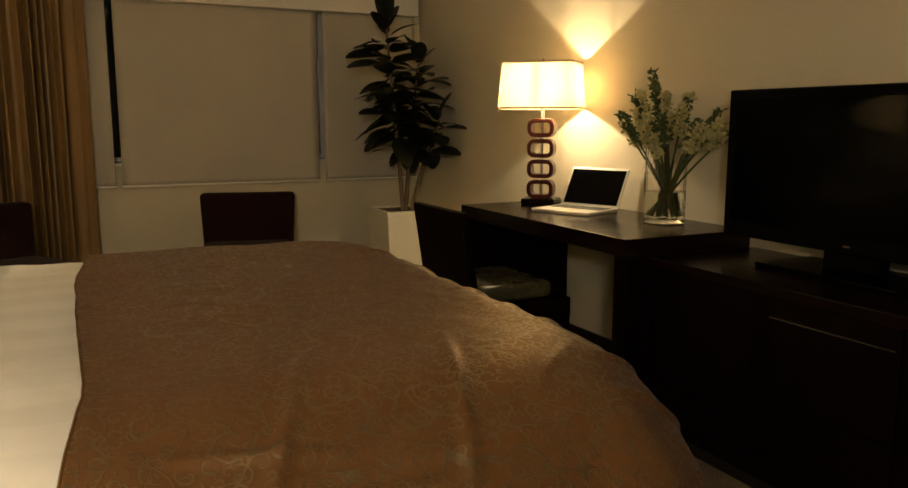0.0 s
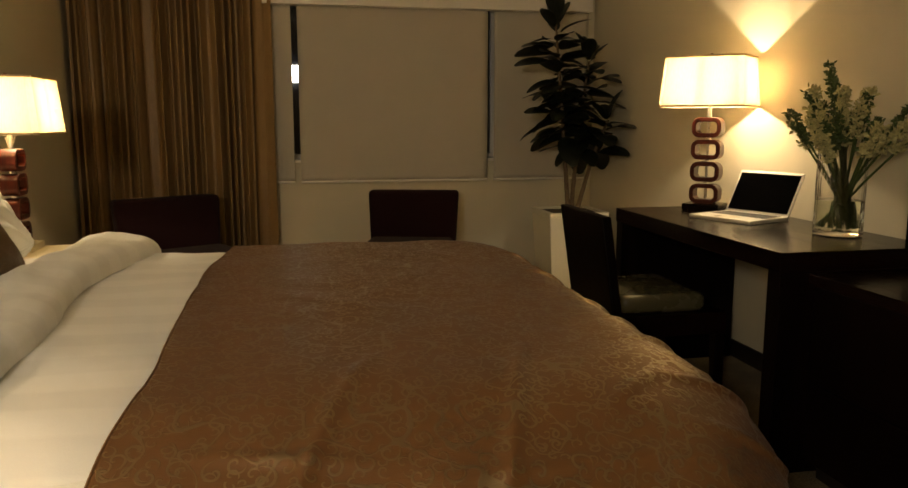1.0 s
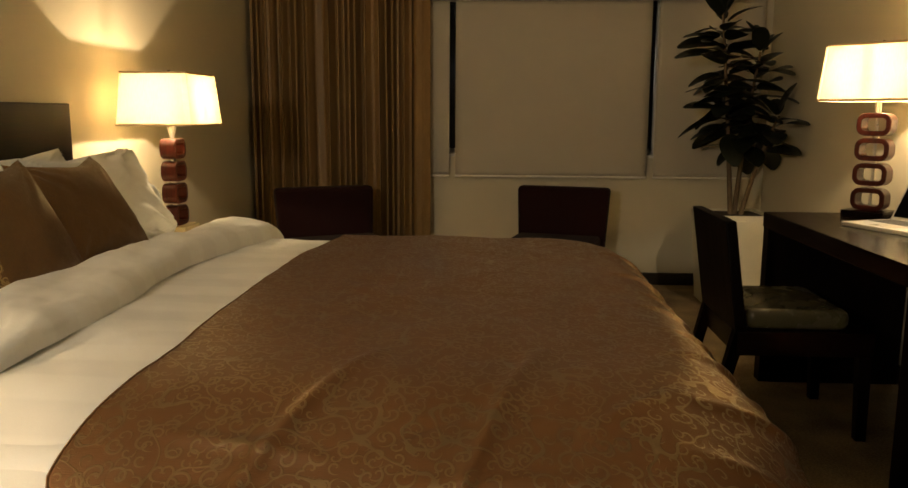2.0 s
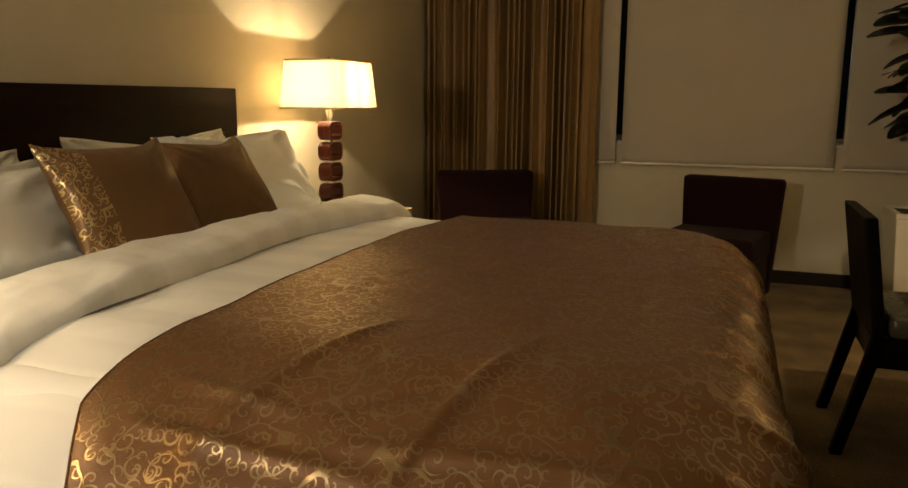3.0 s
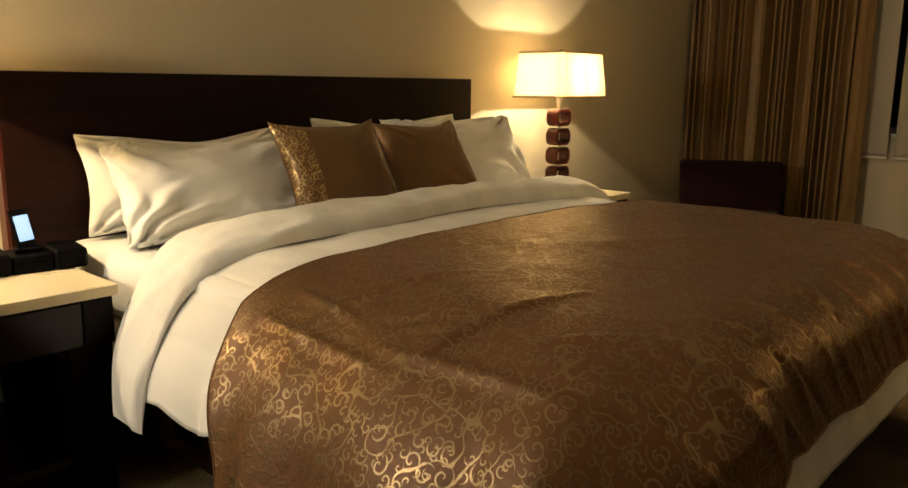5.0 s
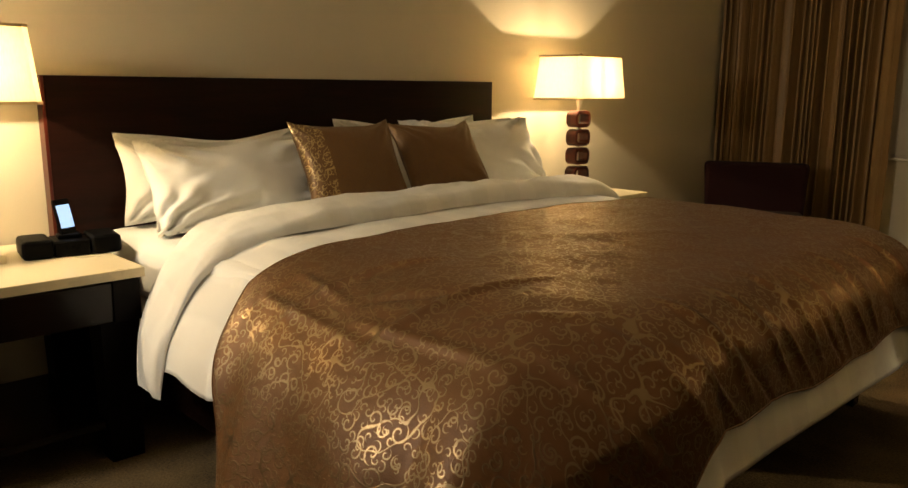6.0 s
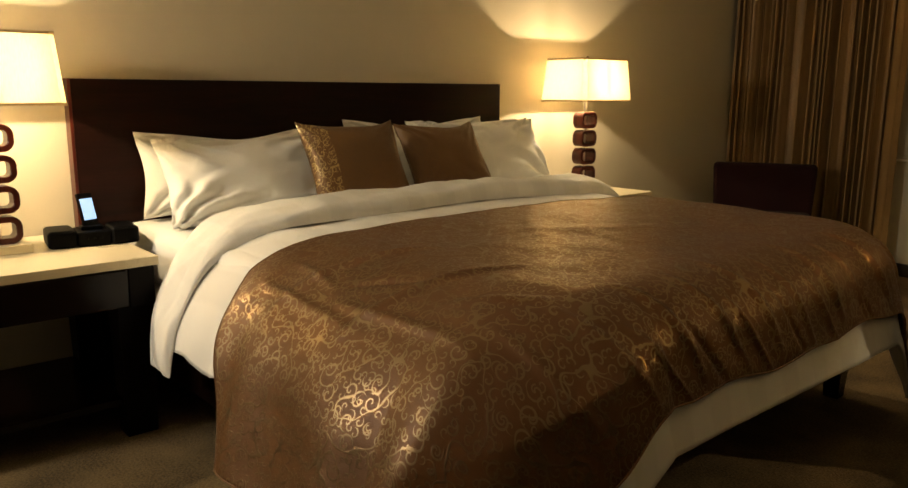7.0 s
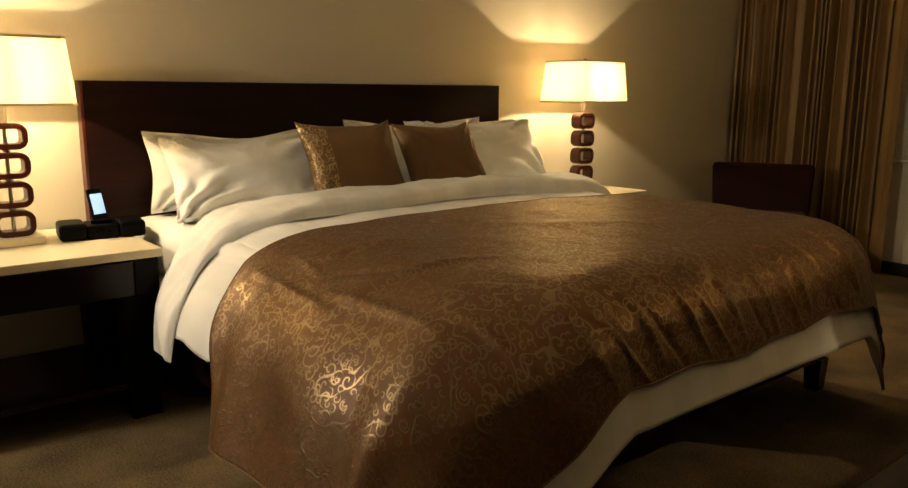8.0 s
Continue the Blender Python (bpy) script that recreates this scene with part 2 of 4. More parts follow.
M_BUD = surface("yellow_green_buds", (0.42, 0.38, 0.17), 0.6, 0.35, 25, 200, 0.2)
M_PHONE = glow("lit_phone_screen", (0.42, 0.66, 1.0), 1.0)
M_BASEB = surface("dark_skirting", (0.014, 0.010, 0.008), 0.4, 0.1, 8, 100, 0.02)
M_CITY = surface("dark_facade", (0.03, 0.03, 0.035), 0.8, 0.1, 1, 10, 0.0)
M_LIT = glow("lit_far_window", (1.0, 0.93, 0.80), 14.0)


# ---------------------------------------------------------------- mesh helpers
def thing(name, m, label, category, group="", kind=""):
    ob = new(name)
    ob.empty_display_size = 0.1
    ob.matrix_basis = m
    return tagged(ob, label, category, group, kind)


def link(name, bm, material, parent=None, label="", smooth=False, m=None):
    me = bpy.data.meshes.new(name)
    bmesh.ops.recalc_face_normals(bm, faces=bm.faces)
    if smooth:
        for f in bm.faces:
            f.smooth = True
    bm.to_mesh(me)
    bm.free()
    for k in material if isinstance(material, (list, tuple)) else [material]:
        me.materials.append(k)
    ob = new(name, me)
    ob.parent = parent
    if m is not None:
        ob.matrix_basis = m
    if label:
        ob["label"] = label
    return ob


def part(name, bm, material, parent, label="", smooth=False):
    return link(name, bm, material, parent, label, smooth)


def box(x0, x1, y0, y1, z0, z1, bevel=0.004, seg=2):
    bm = bmesh.new()
    bmesh.ops.create_cube(bm, size=1)
    for v in bm.verts:
        v.co = Vector((x0 + (v.co.x + 0.5) * (x1 - x0), y0 + (v.co.y + 0.5) * (y1 - y0), z0 + (v.co.z + 0.5) * (z1 - z0)))
    if bevel:
        bmesh.ops.bevel(bm, geom=bm.edges[:], offset=bevel, segments=seg, profile=0.6, affect="EDGES")
    return bm


def taper(x0, x1, y0, y1, z0, z1, dx, dy, sx=1.0, sy=1.0, bevel=0.004):
    """A box whose lower end is moved by dx, dy and scaled by sx, sy."""
    bm = box(x0, x1, y0, y1, z0, z1, bevel)
    cx, cy = (x0 + x1) / 2, (y0 + y1) / 2
    for v in bm.verts:
        k = (z1 - v.co.z) / (z1 - z0)
        v.co.x = cx + (v.co.x - cx) * (1 + (sx - 1) * k) + dx * k
        v.co.y = cy + (v.co.y - cy) * (1 + (sy - 1) * k) + dy * k
    return bm


def merge(bm, other):
    me = bpy.data.meshes.new("tmp")
    other.to_mesh(me)
    other.free()
    bm.from_mesh(me)
    bpy.data.meshes.remove(me)
    return bm


def rod(points, radii, sides=8, closed=True):
    """A tube along points with a radius at each."""
    bm = bmesh.new()
    rings = []
    pts = [Vector(p) for p in points]
    for i, p in enumerate(pts):
        d = (pts[min(i + 1, len(pts) - 1)] - pts[max(i - 1, 0)]).normalized()
        u = d.orthogonal().normalized() if i == 0 else (u - d * u.dot(d)).normalized()
        w = d.cross(u)
        rings.append([bm.verts.new(p + radii[i] * (u * math.cos(k * math.tau / sides) + w * math.sin(k * math.tau / sides))) for k in range(sides)])
    for a, b in zip(rings, rings[1:]):
        for k in range(sides):
            bm.faces.new((a[k], a[(k + 1) % sides], b[(k + 1) % sides], b[k]))
    if closed:
        bm.faces.new(rings[0])
        bm.faces.new(rings[-1])
    return bm


def lathe(profile, sides=32):
    """Turn (radius, z) pairs round z."""
    bm = bmesh.new()
    rings = [[bm.verts.new((r * math.cos(k * math.tau / sides), r * math.sin(k * math.tau / sides), z)) for k in range(sides)] for r, z in profile]
    for a, b in zip(rings, rings[1:]):
        for k in range(sides):
            bm.faces.new((a[k], a[(k + 1) % sides], b[(k + 1) % sides], b[k]))
    bm.faces.new(rings[0])
    bm.faces.new(rings[-1])
    return bm


def sheet(nu, nv, place, uv=None, thick=0.0):
    """A grid of (nu+1) x (nv+1) points place(i/nu, j/nv), with a second layer below if thick; UVs in the map "cloth"."""
    bm = bmesh.new()
    lay = bm.loops.layers.uv.new("cloth")
    at = {}
    grid = [[bm.verts.new(place(i / nu, j / nv)) for j in range(nv + 1)] for i in range(nu + 1)]
    for i in range(nu):
        for j in range(nv):
            f = bm.faces.new((grid[i][j], grid[i + 1][j], grid[i + 1][j + 1], grid[i][j + 1]))
            if uv:
                for lo, (a, b) in zip(f.loops, ((i, j), (i + 1, j), (i + 1, j + 1), (i, j + 1))):
                    lo[lay].uv = uv(a / nu, b / nv)
    return bm


def rough_noise(p, f, octaves=3):
    s, a = 0.0, 1.0
    for _ in range(octaves):
        s += a * noise.noise(Vector(p) * f)
        f, a = f * 2.1, a * 0.5
    return s


def structure(name, bm, material, label, category):
    return tagged(link(name, bm, material), label, category, "", "structure")


# ---------------------------------------------------------------- the room
structure("floor", box(HEAD_X - 0.2, 3.5, BACK_Y - 0.2, 5.95, -0.12, 0.0, 0), M_CARPET, "beige brown short pile carpet over the whole room", "carpet")
structure("ceiling", box(HEAD_X - 0.2, 3.5, BACK_Y - 0.2, 5.95, CEIL, CEIL + 0.12, 0), M_CEIL, "plain off-white painted ceiling", "ceiling")
structure("wall_head", box(HEAD_X - 0.15, HEAD_X, BACK_Y, 5.78, 0, CEIL, 0), M_WALL, "warm beige painted wall behind the bed", "wall")
structure("wall_desk", box(DESK_X, DESK_X + 0.15, 0.62, WIN_Y, 0, CEIL, 0), M_WALL, "warm beige painted wall behind the desk", "wall")
# Recess added out of view to give the camera room; its dark walls cut bounce.
structure("wall_recess", box(3.3, 3.45, BACK_Y, 0.62, 0, CEIL, 0), M_UNSEEN_WALL, "unseen wall of an added recess, dark to cut bounced light", "wall")
structure("wall_return", box(DESK_X + 0.15, 3.3, 0.62, 0.77, 0, CEIL, 0), M_UNSEEN_WALL, "unseen return wall of the added recess, dark to cut bounced light", "wall")
structure("wall_back", box(HEAD_X, 3.3, BACK_Y - 0.15, BACK_Y, 0, CEIL, 0), M_UNSEEN_WALL, "unseen wall opposite the window, dark to cut bounced light", "wall")
structure("wall_corner", box(HEAD_X, -0.12, 5.78, 5.93, 0, CEIL, 0), M_WALL, "beige wall behind the curtain", "wall")

# window wall: sill, head and two piers round one wide opening
WX0, WX1, WZ0, WZ1 = 0.0, 2.24, 0.875, 2.05
wall = bmesh.new()
for b in ((-0.12, DESK_X + 0.15, 0, WZ0), (-0.12, DESK_X + 0.15, WZ1, CEIL), (-0.12, WX0, WZ0, WZ1), (WX1, DESK_X + 0.15, WZ0, WZ1)):
    merge(wall, box(b[0], b[1], WIN_Y, WIN_Y + 0.32, b[2], b[3], 0))
structure("wall_window", wall, M_WALL, "beige painted wall below and round the wide window", "wall")
win = tagged(thing("window_1", pose(0, WIN_Y + 0.16, 0), "wide window dark with night behind lowered blinds", "window"), kind="structure")
part("window_frame", box(WX0, WX1, 0.0, 0.05, WZ0, WZ0 + 0.05), M_WHITE, win)
part("window_frame", box(WX0, WX1, 0.0, 0.05, WZ1 - 0.05, WZ1), M_WHITE, win)
for x in (WX0, WX1 - 0.05):
    part("window_frame", box(x, x + 0.05, 0.0, 0.05, WZ0 + 0.05, WZ1 - 0.05), M_WHITE, win)
part("mullion", box(1.60, 1.66, 0.0, 0.05, WZ0 + 0.05, WZ1 - 0.05), M_WHITE, win)
pane = part("pane", box(WX0 + 0.05, 1.60, 0.02, 0.03, WZ0 + 0.05, WZ1 - 0.05, 0), M_GLASS, win)
pane.visible_shadow = False
pane = part("pane", box(1.66, WX1 - 0.05, 0.02, 0.03, WZ0 + 0.05, WZ1 - 0.05, 0), M_GLASS, win)
pane.visible_shadow = False
part("window_sill", box(WX0, WX1, -0.155, 0.0, WZ0, WZ0 + 0.02), M_WHITE, win)

structure("trim_pelmet", box(0.02, 2.27, WIN_Y - 0.10, WIN_Y - 0.002, 1.905, 2.10, 0.004), M_WHITE, "off-white boxed pelmet above the roller blinds", "pelmet")


def baseboard(name, x0, x1, y0, y1):
    structure(name, box(x0, x1, y0, y1, 0.0, 0.085, 0.003), M_BASEB, "low dark brown skirting board along the wall", "skirting")


baseboard("baseboard_window", -0.12, DESK_X - 0.016, WIN_Y - 0.014, WIN_Y - 0.001)
baseboard("baseboard_head", HEAD_X + 0.001, HEAD_X + 0.014, BACK_Y, 5.77)
baseboard("baseboard_desk", DESK_X - 0.014, DESK_X - 0.001, 0.63, WIN_Y - 0.016)

# outside at night
far = tagged(thing("backdrop", pose(0, 30, 0), "dark office building far across the night street", "building"), kind="structure")
part("wall", box(-14, 16, 0, 6, -12, 14, 0), M_CITY, far)
part("window", box(-0.95, 0.75, -0.06, -0.005, 2.5, 3.1, 0), M_LIT, far, "brightly lit window")


def roller_blind(x0, x1):
    b = thing("roller_blind", pose((x0 + x1) / 2, WIN_Y - 0.035, 0), "lowered grey-beige fabric roller blind in front of the window", "blind", "roller blinds of the window")
    w = (x1 - x0) / 2
    bm = sheet(24, 40, lambda u, v: Vector((-w + 2 * w * u, 0.004 * rough_noise((u * 2 + x0, v * 1.5, 1), 1.2), 0.752 + 1.16 * v)))
    cloth = part("cloth", bm, M_BLIND, b, smooth=True)
    so = cloth.modifiers.new("thickness", "SOLIDIFY")
    so.thickness = 0.002
    part("bottom_bar", rod([(-w, 0, 0.746), (w, 0, 0.746)], [0.008, 0.008], 10), M_WHITE, b, "pale round bottom bar")
    part("roller", rod([(-w, 0.0, 1.95), (w, 0.0, 1.95)], [0.022, 0.022], 14), M_WHITE, b)
    return b


roller_blind(0.02, 0.197)
roller_blind(0.238, 1.532)
roller_blind(1.578, 2.262)


# ---------------------------------------------------------------- curtain
def curtain():
    c = thing("curtain", pose(0, 0, 0), "floor-length tan satin curtain gathered in deep folds", "curtain")
    x0, x1, y0, y1 = -1.215, 0.062, 5.60, 5.36
    folds = 19

    def place(u, v):
        ph = u * folds + 0.55 * math.sin(u * 23) + 0.6 * math.sin(u * 9.3)
        amp = 0.062 * (0.75 + 0.35 * math.sin(u * 41 + 1.3)) * (0.85 + 0.3 * (1 - v))
        s = math.sin(ph * math.tau)
        s = math.copysign(abs(s) ** 0.6, s) + 0.22 * math.sin(ph * math.tau * 3 + u * 30)
        x = x0 + (x1 - x0) * u + 0.012 * math.sin(ph * math.tau * 2) + 0.008 * (1 - v) * math.sin(u * 19)
        y = y0 + (y1 - y0) * u + amp * s + 0.01 * rough_noise((u * 9, v * 2, 0), 1)
        return Vector((x, y, 0.012 + (2.5 - 0.012) * v))

    cl = part("drape", sheet(540, 14, place), M_CURTAIN, c, smooth=True)
    so = cl.modifiers.new("thickness", "SOLIDIFY")
    so.thickness = 0.002
    part("rail", rod([(x0 + 0.01, y0, 2.51), (x1, y1, 2.51)], [0.012, 0.012], 10), M_WHITE, c)


curtain()


# ---------------------------------------------------------------- bed
XI, YI, YJ = 0.83, 1.40, 2.80      # where the made bed's flat top begins to fall: foot, near and far side
BED_Z = 0.695
FOOT, NEAR, FAR = 0.25, 0.63, 0.46      # arc length of the soft edge on each side
STEEP = radians(75.0)                   # how steeply the cloth hangs below it

# the soft edge's section, bending slowly at first: way out and way down for an arc of length 1
SECTION = [(0.0, 0.0)]
for k in range(100):
    th = STEEP * ((k + 0.5) / 100) ** 1.3
    SECTION.append((SECTION[-1][0] + math.cos(th) / 100, SECTION[-1][1] + math.sin(th) / 100))


def crown(x, y):
    k = max(0.0, 1 - ((y - 2.08) / 0.9) ** 2)
    return 0.020 * k ** 0.8 * min(1.0, max(0.0, (0.9 - x) / 0.5))


def over_bed(a, b, off=0.0):
    """Where a point of cloth lies that would be at x=a, y=b if the bed's top were endless; also its normal and how far down the edge it is."""
    c = 0.09        # the flat top's corners are round in plan
    w = Vector((a, b)) - Vector((min(a, XI - c), min(max(b, YI + c), YJ - c)))
    d = w.normalized() if w.length > 1e-9 else Vector((1, 0))
    if w.x > 0 and w.y != 0:
        run = w.length - c
    else:
        run = max(a - XI, YI - b, b - YJ)
    run = max(0.0, run)
    q = Vector((a, b)) - d * run
    z = BED_Z + off + crown(q.x, q.y)
    if run < 1e-9:
        return Vector((a, b, z)), Vector((0, 0, 1)), 0.0
    side = NEAR if d.y < 0 else FAR
    kx = max(0.0, d.x)
    arc = side + (FOOT - side) * kx * kx * (3 - 2 * kx)
    u = min(1.0, run / arc)
    th = STEEP * u ** 1.3
    i = min(99, int(u * 100))
    f = u * 100 - i
    rest = max(0.0, run - arc)
    out = arc * (SECTION[i][0] * (1 - f) + SECTION[i + 1][0] * f) + rest * math.cos(th) + off * math.sin(th)
    down = arc * (SECTION[i][1] * (1 - f) + SECTION[i + 1][1] * f) + rest * math.sin(th) + off * (1 - math.cos(th))
    if d.x > 0 and d.y < 0:
        out += 0.14 * d.x * -d.y * u * u        # the near foot corner is pushed out to fit its outline from the camera
    p = q + d * out
    return Vector((p.x, p.y, z - down)), Vector((d.x * math.sin(th), d.y * math.sin(th), math.cos(th))), run


def hung(a, b, off, flute, wrinkle, seed):
    p, n, run = over_bed(a, b, off)
    k = min(1.0, max(0.0, (run - 0.22) / 0.45))
    s = math.sin(a * 22 + 1.7 * math.sin(a * 7) + seed) * 0.6 + math.sin(a * 12 + b * 7 + seed) * 0.5
    k2 = min(1.0, max(0.0, (n.x - 0.15) / 0.75))
    s += (math.sin(b * 24 + 1.5 * math.sin(b * 6) + seed) * 0.6 + math.sin(b * 11 - a * 8) * 0.5 - s) * k2 * k2 * (3 - 2 * k2)
    h = flute * (1 - 0.5 * k2) * k * (s + 0.25) + wrinkle * rough_noise((a, b, seed), 4.0)
    p = p + n * h
    p.z = max(p.z, 0.02 + 0.01 * math.sin(a * 30))
    return p


def crease(a, b, x0, y0, x1, y1, width, height):
    """A soft ridge along a line."""
    d = Vector((x1 - x0, y1 - y0))
    t = max(0, min(1, ((a - x0) * d.x + (b - y0) * d.y) / d.length_squared))
    r = math.hypot(a - x0 - t * d.x, b - y0 - t * d.y)
    return height * math.exp(-((r / width) ** 2)) * math.sin(math.pi * (0.12 + 0.76 * t))


CREASES = ((0.16, 1.00, 0.33, 1.42, 0.016, 0.012), (0.48, 0.99, 0.63, 1.45, 0.016, 0.013), (0.02, 1.04, 0.46, 1.01, 0.014, 0.010), (0.05, 1.14, 0.30, 1.10, 0.013, 0.008),
           (0.40, 1.06, 0.85, 1.09, 0.016, 0.009), (0.36, 1.12, 0.52, 1.22, 0.012, -0.007), (0.68, 1.16, 0.86, 1.32, 0.014, 0.008),
           (0.88, 1.50, 1.15, 1.62, 0.015, 0.011), (0.90, 1.68, 1.18, 1.82, 0.012, 0.010), (0.88, 1.88, 1.15, 1.98, 0.015, 0.011), (0.92, 2.07, 1.18, 2.16, 0.012, 0.010),
           (0.88, 2.25, 1.15, 2.36, 0.014, 0.012), (0.92, 2.42, 1.16, 2.52, 0.012, 0.010), (0.88, 2.58, 1.15, 2.70, 0.015, 0.011), (0.92, 2.80, 1.1, 2.9, 0.014, 0.010),
           (0.84, 1.16, 1.12, 1.22, 0.014, 0.010), (0.88, 1.30, 1.16, 1.40, 0.013, 0.011), (0.98, 1.40, 1.20, 1.56, 0.010, 0.009), (1.00, 1.58, 1.20, 1.72, 0.010, -0.008),
           (1.00, 1.80, 1.20, 1.92, 0.010, 0.009), (1.02, 2.02, 1.20, 2.10, 0.010, -0.008), (1.00, 2.20, 1.2, 2.30, 0.010, 0.009), (1.02, 2.46, 1.2, 2.56, 0.010, -0.008),
           (0.3, 1.8, 0.6, 2.3, 0.05, 0.006), (0.1, 2.0, 0.5, 1.7, 0.04, 0.004))


def bed():
    bd = thing("bed", pose(0, 0, 0), "king bed with dark wooden headboard made up with white linen", "bed")
    hb = part("headboard", box(-1.222, -1.165, 0.90, 3.10, 0.10, 1.198, 0.004), M_HEAD, bd, "tall plain dark mahogany headboard")
    part("edge_strip", box(-1.2215, -1.164, 0.888, 0.8995, 0.10, 1.198, 0.002), M_RING, hb, "reddish wooden edge strip")
    for y in (1.06, 2.98):
        part("rail", box(-1.15, 0.80, y - 0.02, y + 0.02, 0.13, 0.30), M_DARK, bd)
    part("foot_rail", box(0.76, 0.80, 1.082, 2.958, 0.13, 0.30), M_DARK, bd)
    for x, y in ((-0.04, 1.03), (-0.04, 3.03), (0.77, 1.03), (0.77, 3.06), (-1.08, 1.03), (-1.08, 3.03)):
        part("leg", taper(x - 0.035, x + 0.035, y - 0.035, y + 0.035, 0.0, 0.131, 0, 0, 0.8, 0.8), M_DARK, bd)
    part("box_spring", box(-1.15, 0.80, 1.02, 3.02, 0.301, 0.44, 0.03, 3), M_SKIRT, bd)
    mt = box(-1.15, 0.82, 1.03, 3.02, 0.441, 0.655, 0.07, 4)
    for v in mt.verts:
        v.co.y += 0.10 * (v.co.x + 1.15) / 1.97 * (1 if v.co.y < 2 else -1)
    part("mattress", mt, M_LINEN, bd, "white mattress", True)
    return bd


bed()


def duvet():
    """White duvet: lies over the whole bed below the pillows, its upper edge turned back in a thick fold."""
    d = thing("duvet", pose(0, 0, 0), "white cotton duvet turned back in a soft thick fold", "duvet")
    a0, a1, b0, b1 = -0.47, XI + 0.475, YI - 0.65, YJ + 0.60

    def at(u, v):
        b = b0 + (b1 - b0) * v
        top = max(0.0, 1 - max(0.0, YI - b) / 0.38)
        a = a0 - 0.26 * top * top * (3 - 2 * top)
        a += (a1 - a) * u
        e = 0.012 * math.sin(a * 9) + 0.01 * math.sin(a * 21)
        return a, b + (e if v < 0.5 else -e) * (abs(v - 0.5) * 2)

    bm = sheet(150, 210, lambda u, v: hung(*at(u, v), 0.0, 0.013 if at(u, v)[0] < -0.06 else 0.002, 0.0075, 1.0), at)
    part("cover", bm, M_STRIPE, d, smooth=True).modifiers.new("thickness", "SOLIDIFY").thickness = 0.012

    # the turned-back fold, a long puffy roll, hanging over the near side
    c0, c1 = YI - 0.735, YJ + 0.42

    def roll(u, v):
        b = c0 + (c1 - c0) * v
        hang = max(0.0, YI - b)
        front = -0.34 + 0.05 * max(0.0, b - 2.3) + 0.10 * max(0.0, hang - 0.25) + 0.018 * math.sin(b * 5) + 0.012 * rough_noise((b, 3, 0), 3)
        back = -0.58 - 0.06 * min(1.0, hang / 0.2) + 0.30 * max(0.0, hang - 0.22) + 0.03 * math.sin(b * 3.1)
        # u runs round the section: over the top and back underneath
        ang = u * math.tau
        cx = 0.5 - 0.5 * math.cos(ang)
        a = front + (back - front) * cx
        t = 0.071 * (1 - 0.75 * min(1, hang / 0.5)) * (1 + 0.22 * rough_noise((b * 1.2, 7, 1), 2.2))
        hgt = t * max(0.0, math.sin(ang)) ** 0.55 if math.sin(ang) > 0 else -0.0
        lift = 0.003
        end = min(1.0, min(v, 1 - v) / 0.03)
        p, n, drop = over_bed(a, b, lift)
        h = hgt * end ** 0.5 + (0.013 * rough_noise((a * 1.7, b * 0.7, 4), 6) + 0.003 * math.sin(b * 17 + a * 30)) * (1 if hgt > 0.01 else 0.2)
        return p + n * h

    part("fold", sheet(64, 220, roll, lambda u, v: (u, v * 2.5)), M_STRIPE, d, smooth=True)


duvet()


def bedspread():
    """Brown damask spread over the lower two thirds of the bed."""
    s = thing("bedspread", pose(0, 0, 0), "brown damask bedspread with golden scrolls draped over the bed", "bedspread")
    b0, b1 = YI - 0.86, YJ + 0.62
    a1 = XI + 0.365

    def at(u, v):
        b = b0 + (b1 - b0) * v
        hang = max(0.0, YI - b)
        edge = -0.065 + 0.07 * max(0.0, b - 2.3) - 0.15 * min(0.3, max(0.0, hang - 0.05)) + 0.48 * max(0.0, hang - 0.34) + 0.008 * rough_noise((b, 9, 2), 2.5)
        tail = a1 + 0.008 * math.sin(b * 7) + 0.006 * math.sin(b * 17)
        return edge + (tail - edge) * u, b

    def place(u, v):
        a, b = at(u, v)
        p = hung(a, b, 0.020, 0.015, 0.005, 2.0)
        p += over_bed(a, b)[1] * sum(crease(a, b, *c) for c in CREASES)
        return p

    cl = part("cloth", sheet(190, 380, place, at), M_SPREAD, s, smooth=True)
    cl.modifiers.new("thickness", "SOLIDIFY").thickness = 0.006
    part("hem", rod([place(k / 120, 0.0) for k in range(121)], [0.0025] * 121, 6), M_HEM, s, "narrow stitched hem", True)
    part("hem", rod([place(1.0, k / 200) for k in range(201)], [0.0025] * 201, 6), M_HEM, s, "narrow stitched hem", True)
    part("hem", rod([place(0.0, k / 200) for k in range(201)], [0.002] * 201, 6), M_HEM, s, "narrow stitched hem", True)


bedspread()


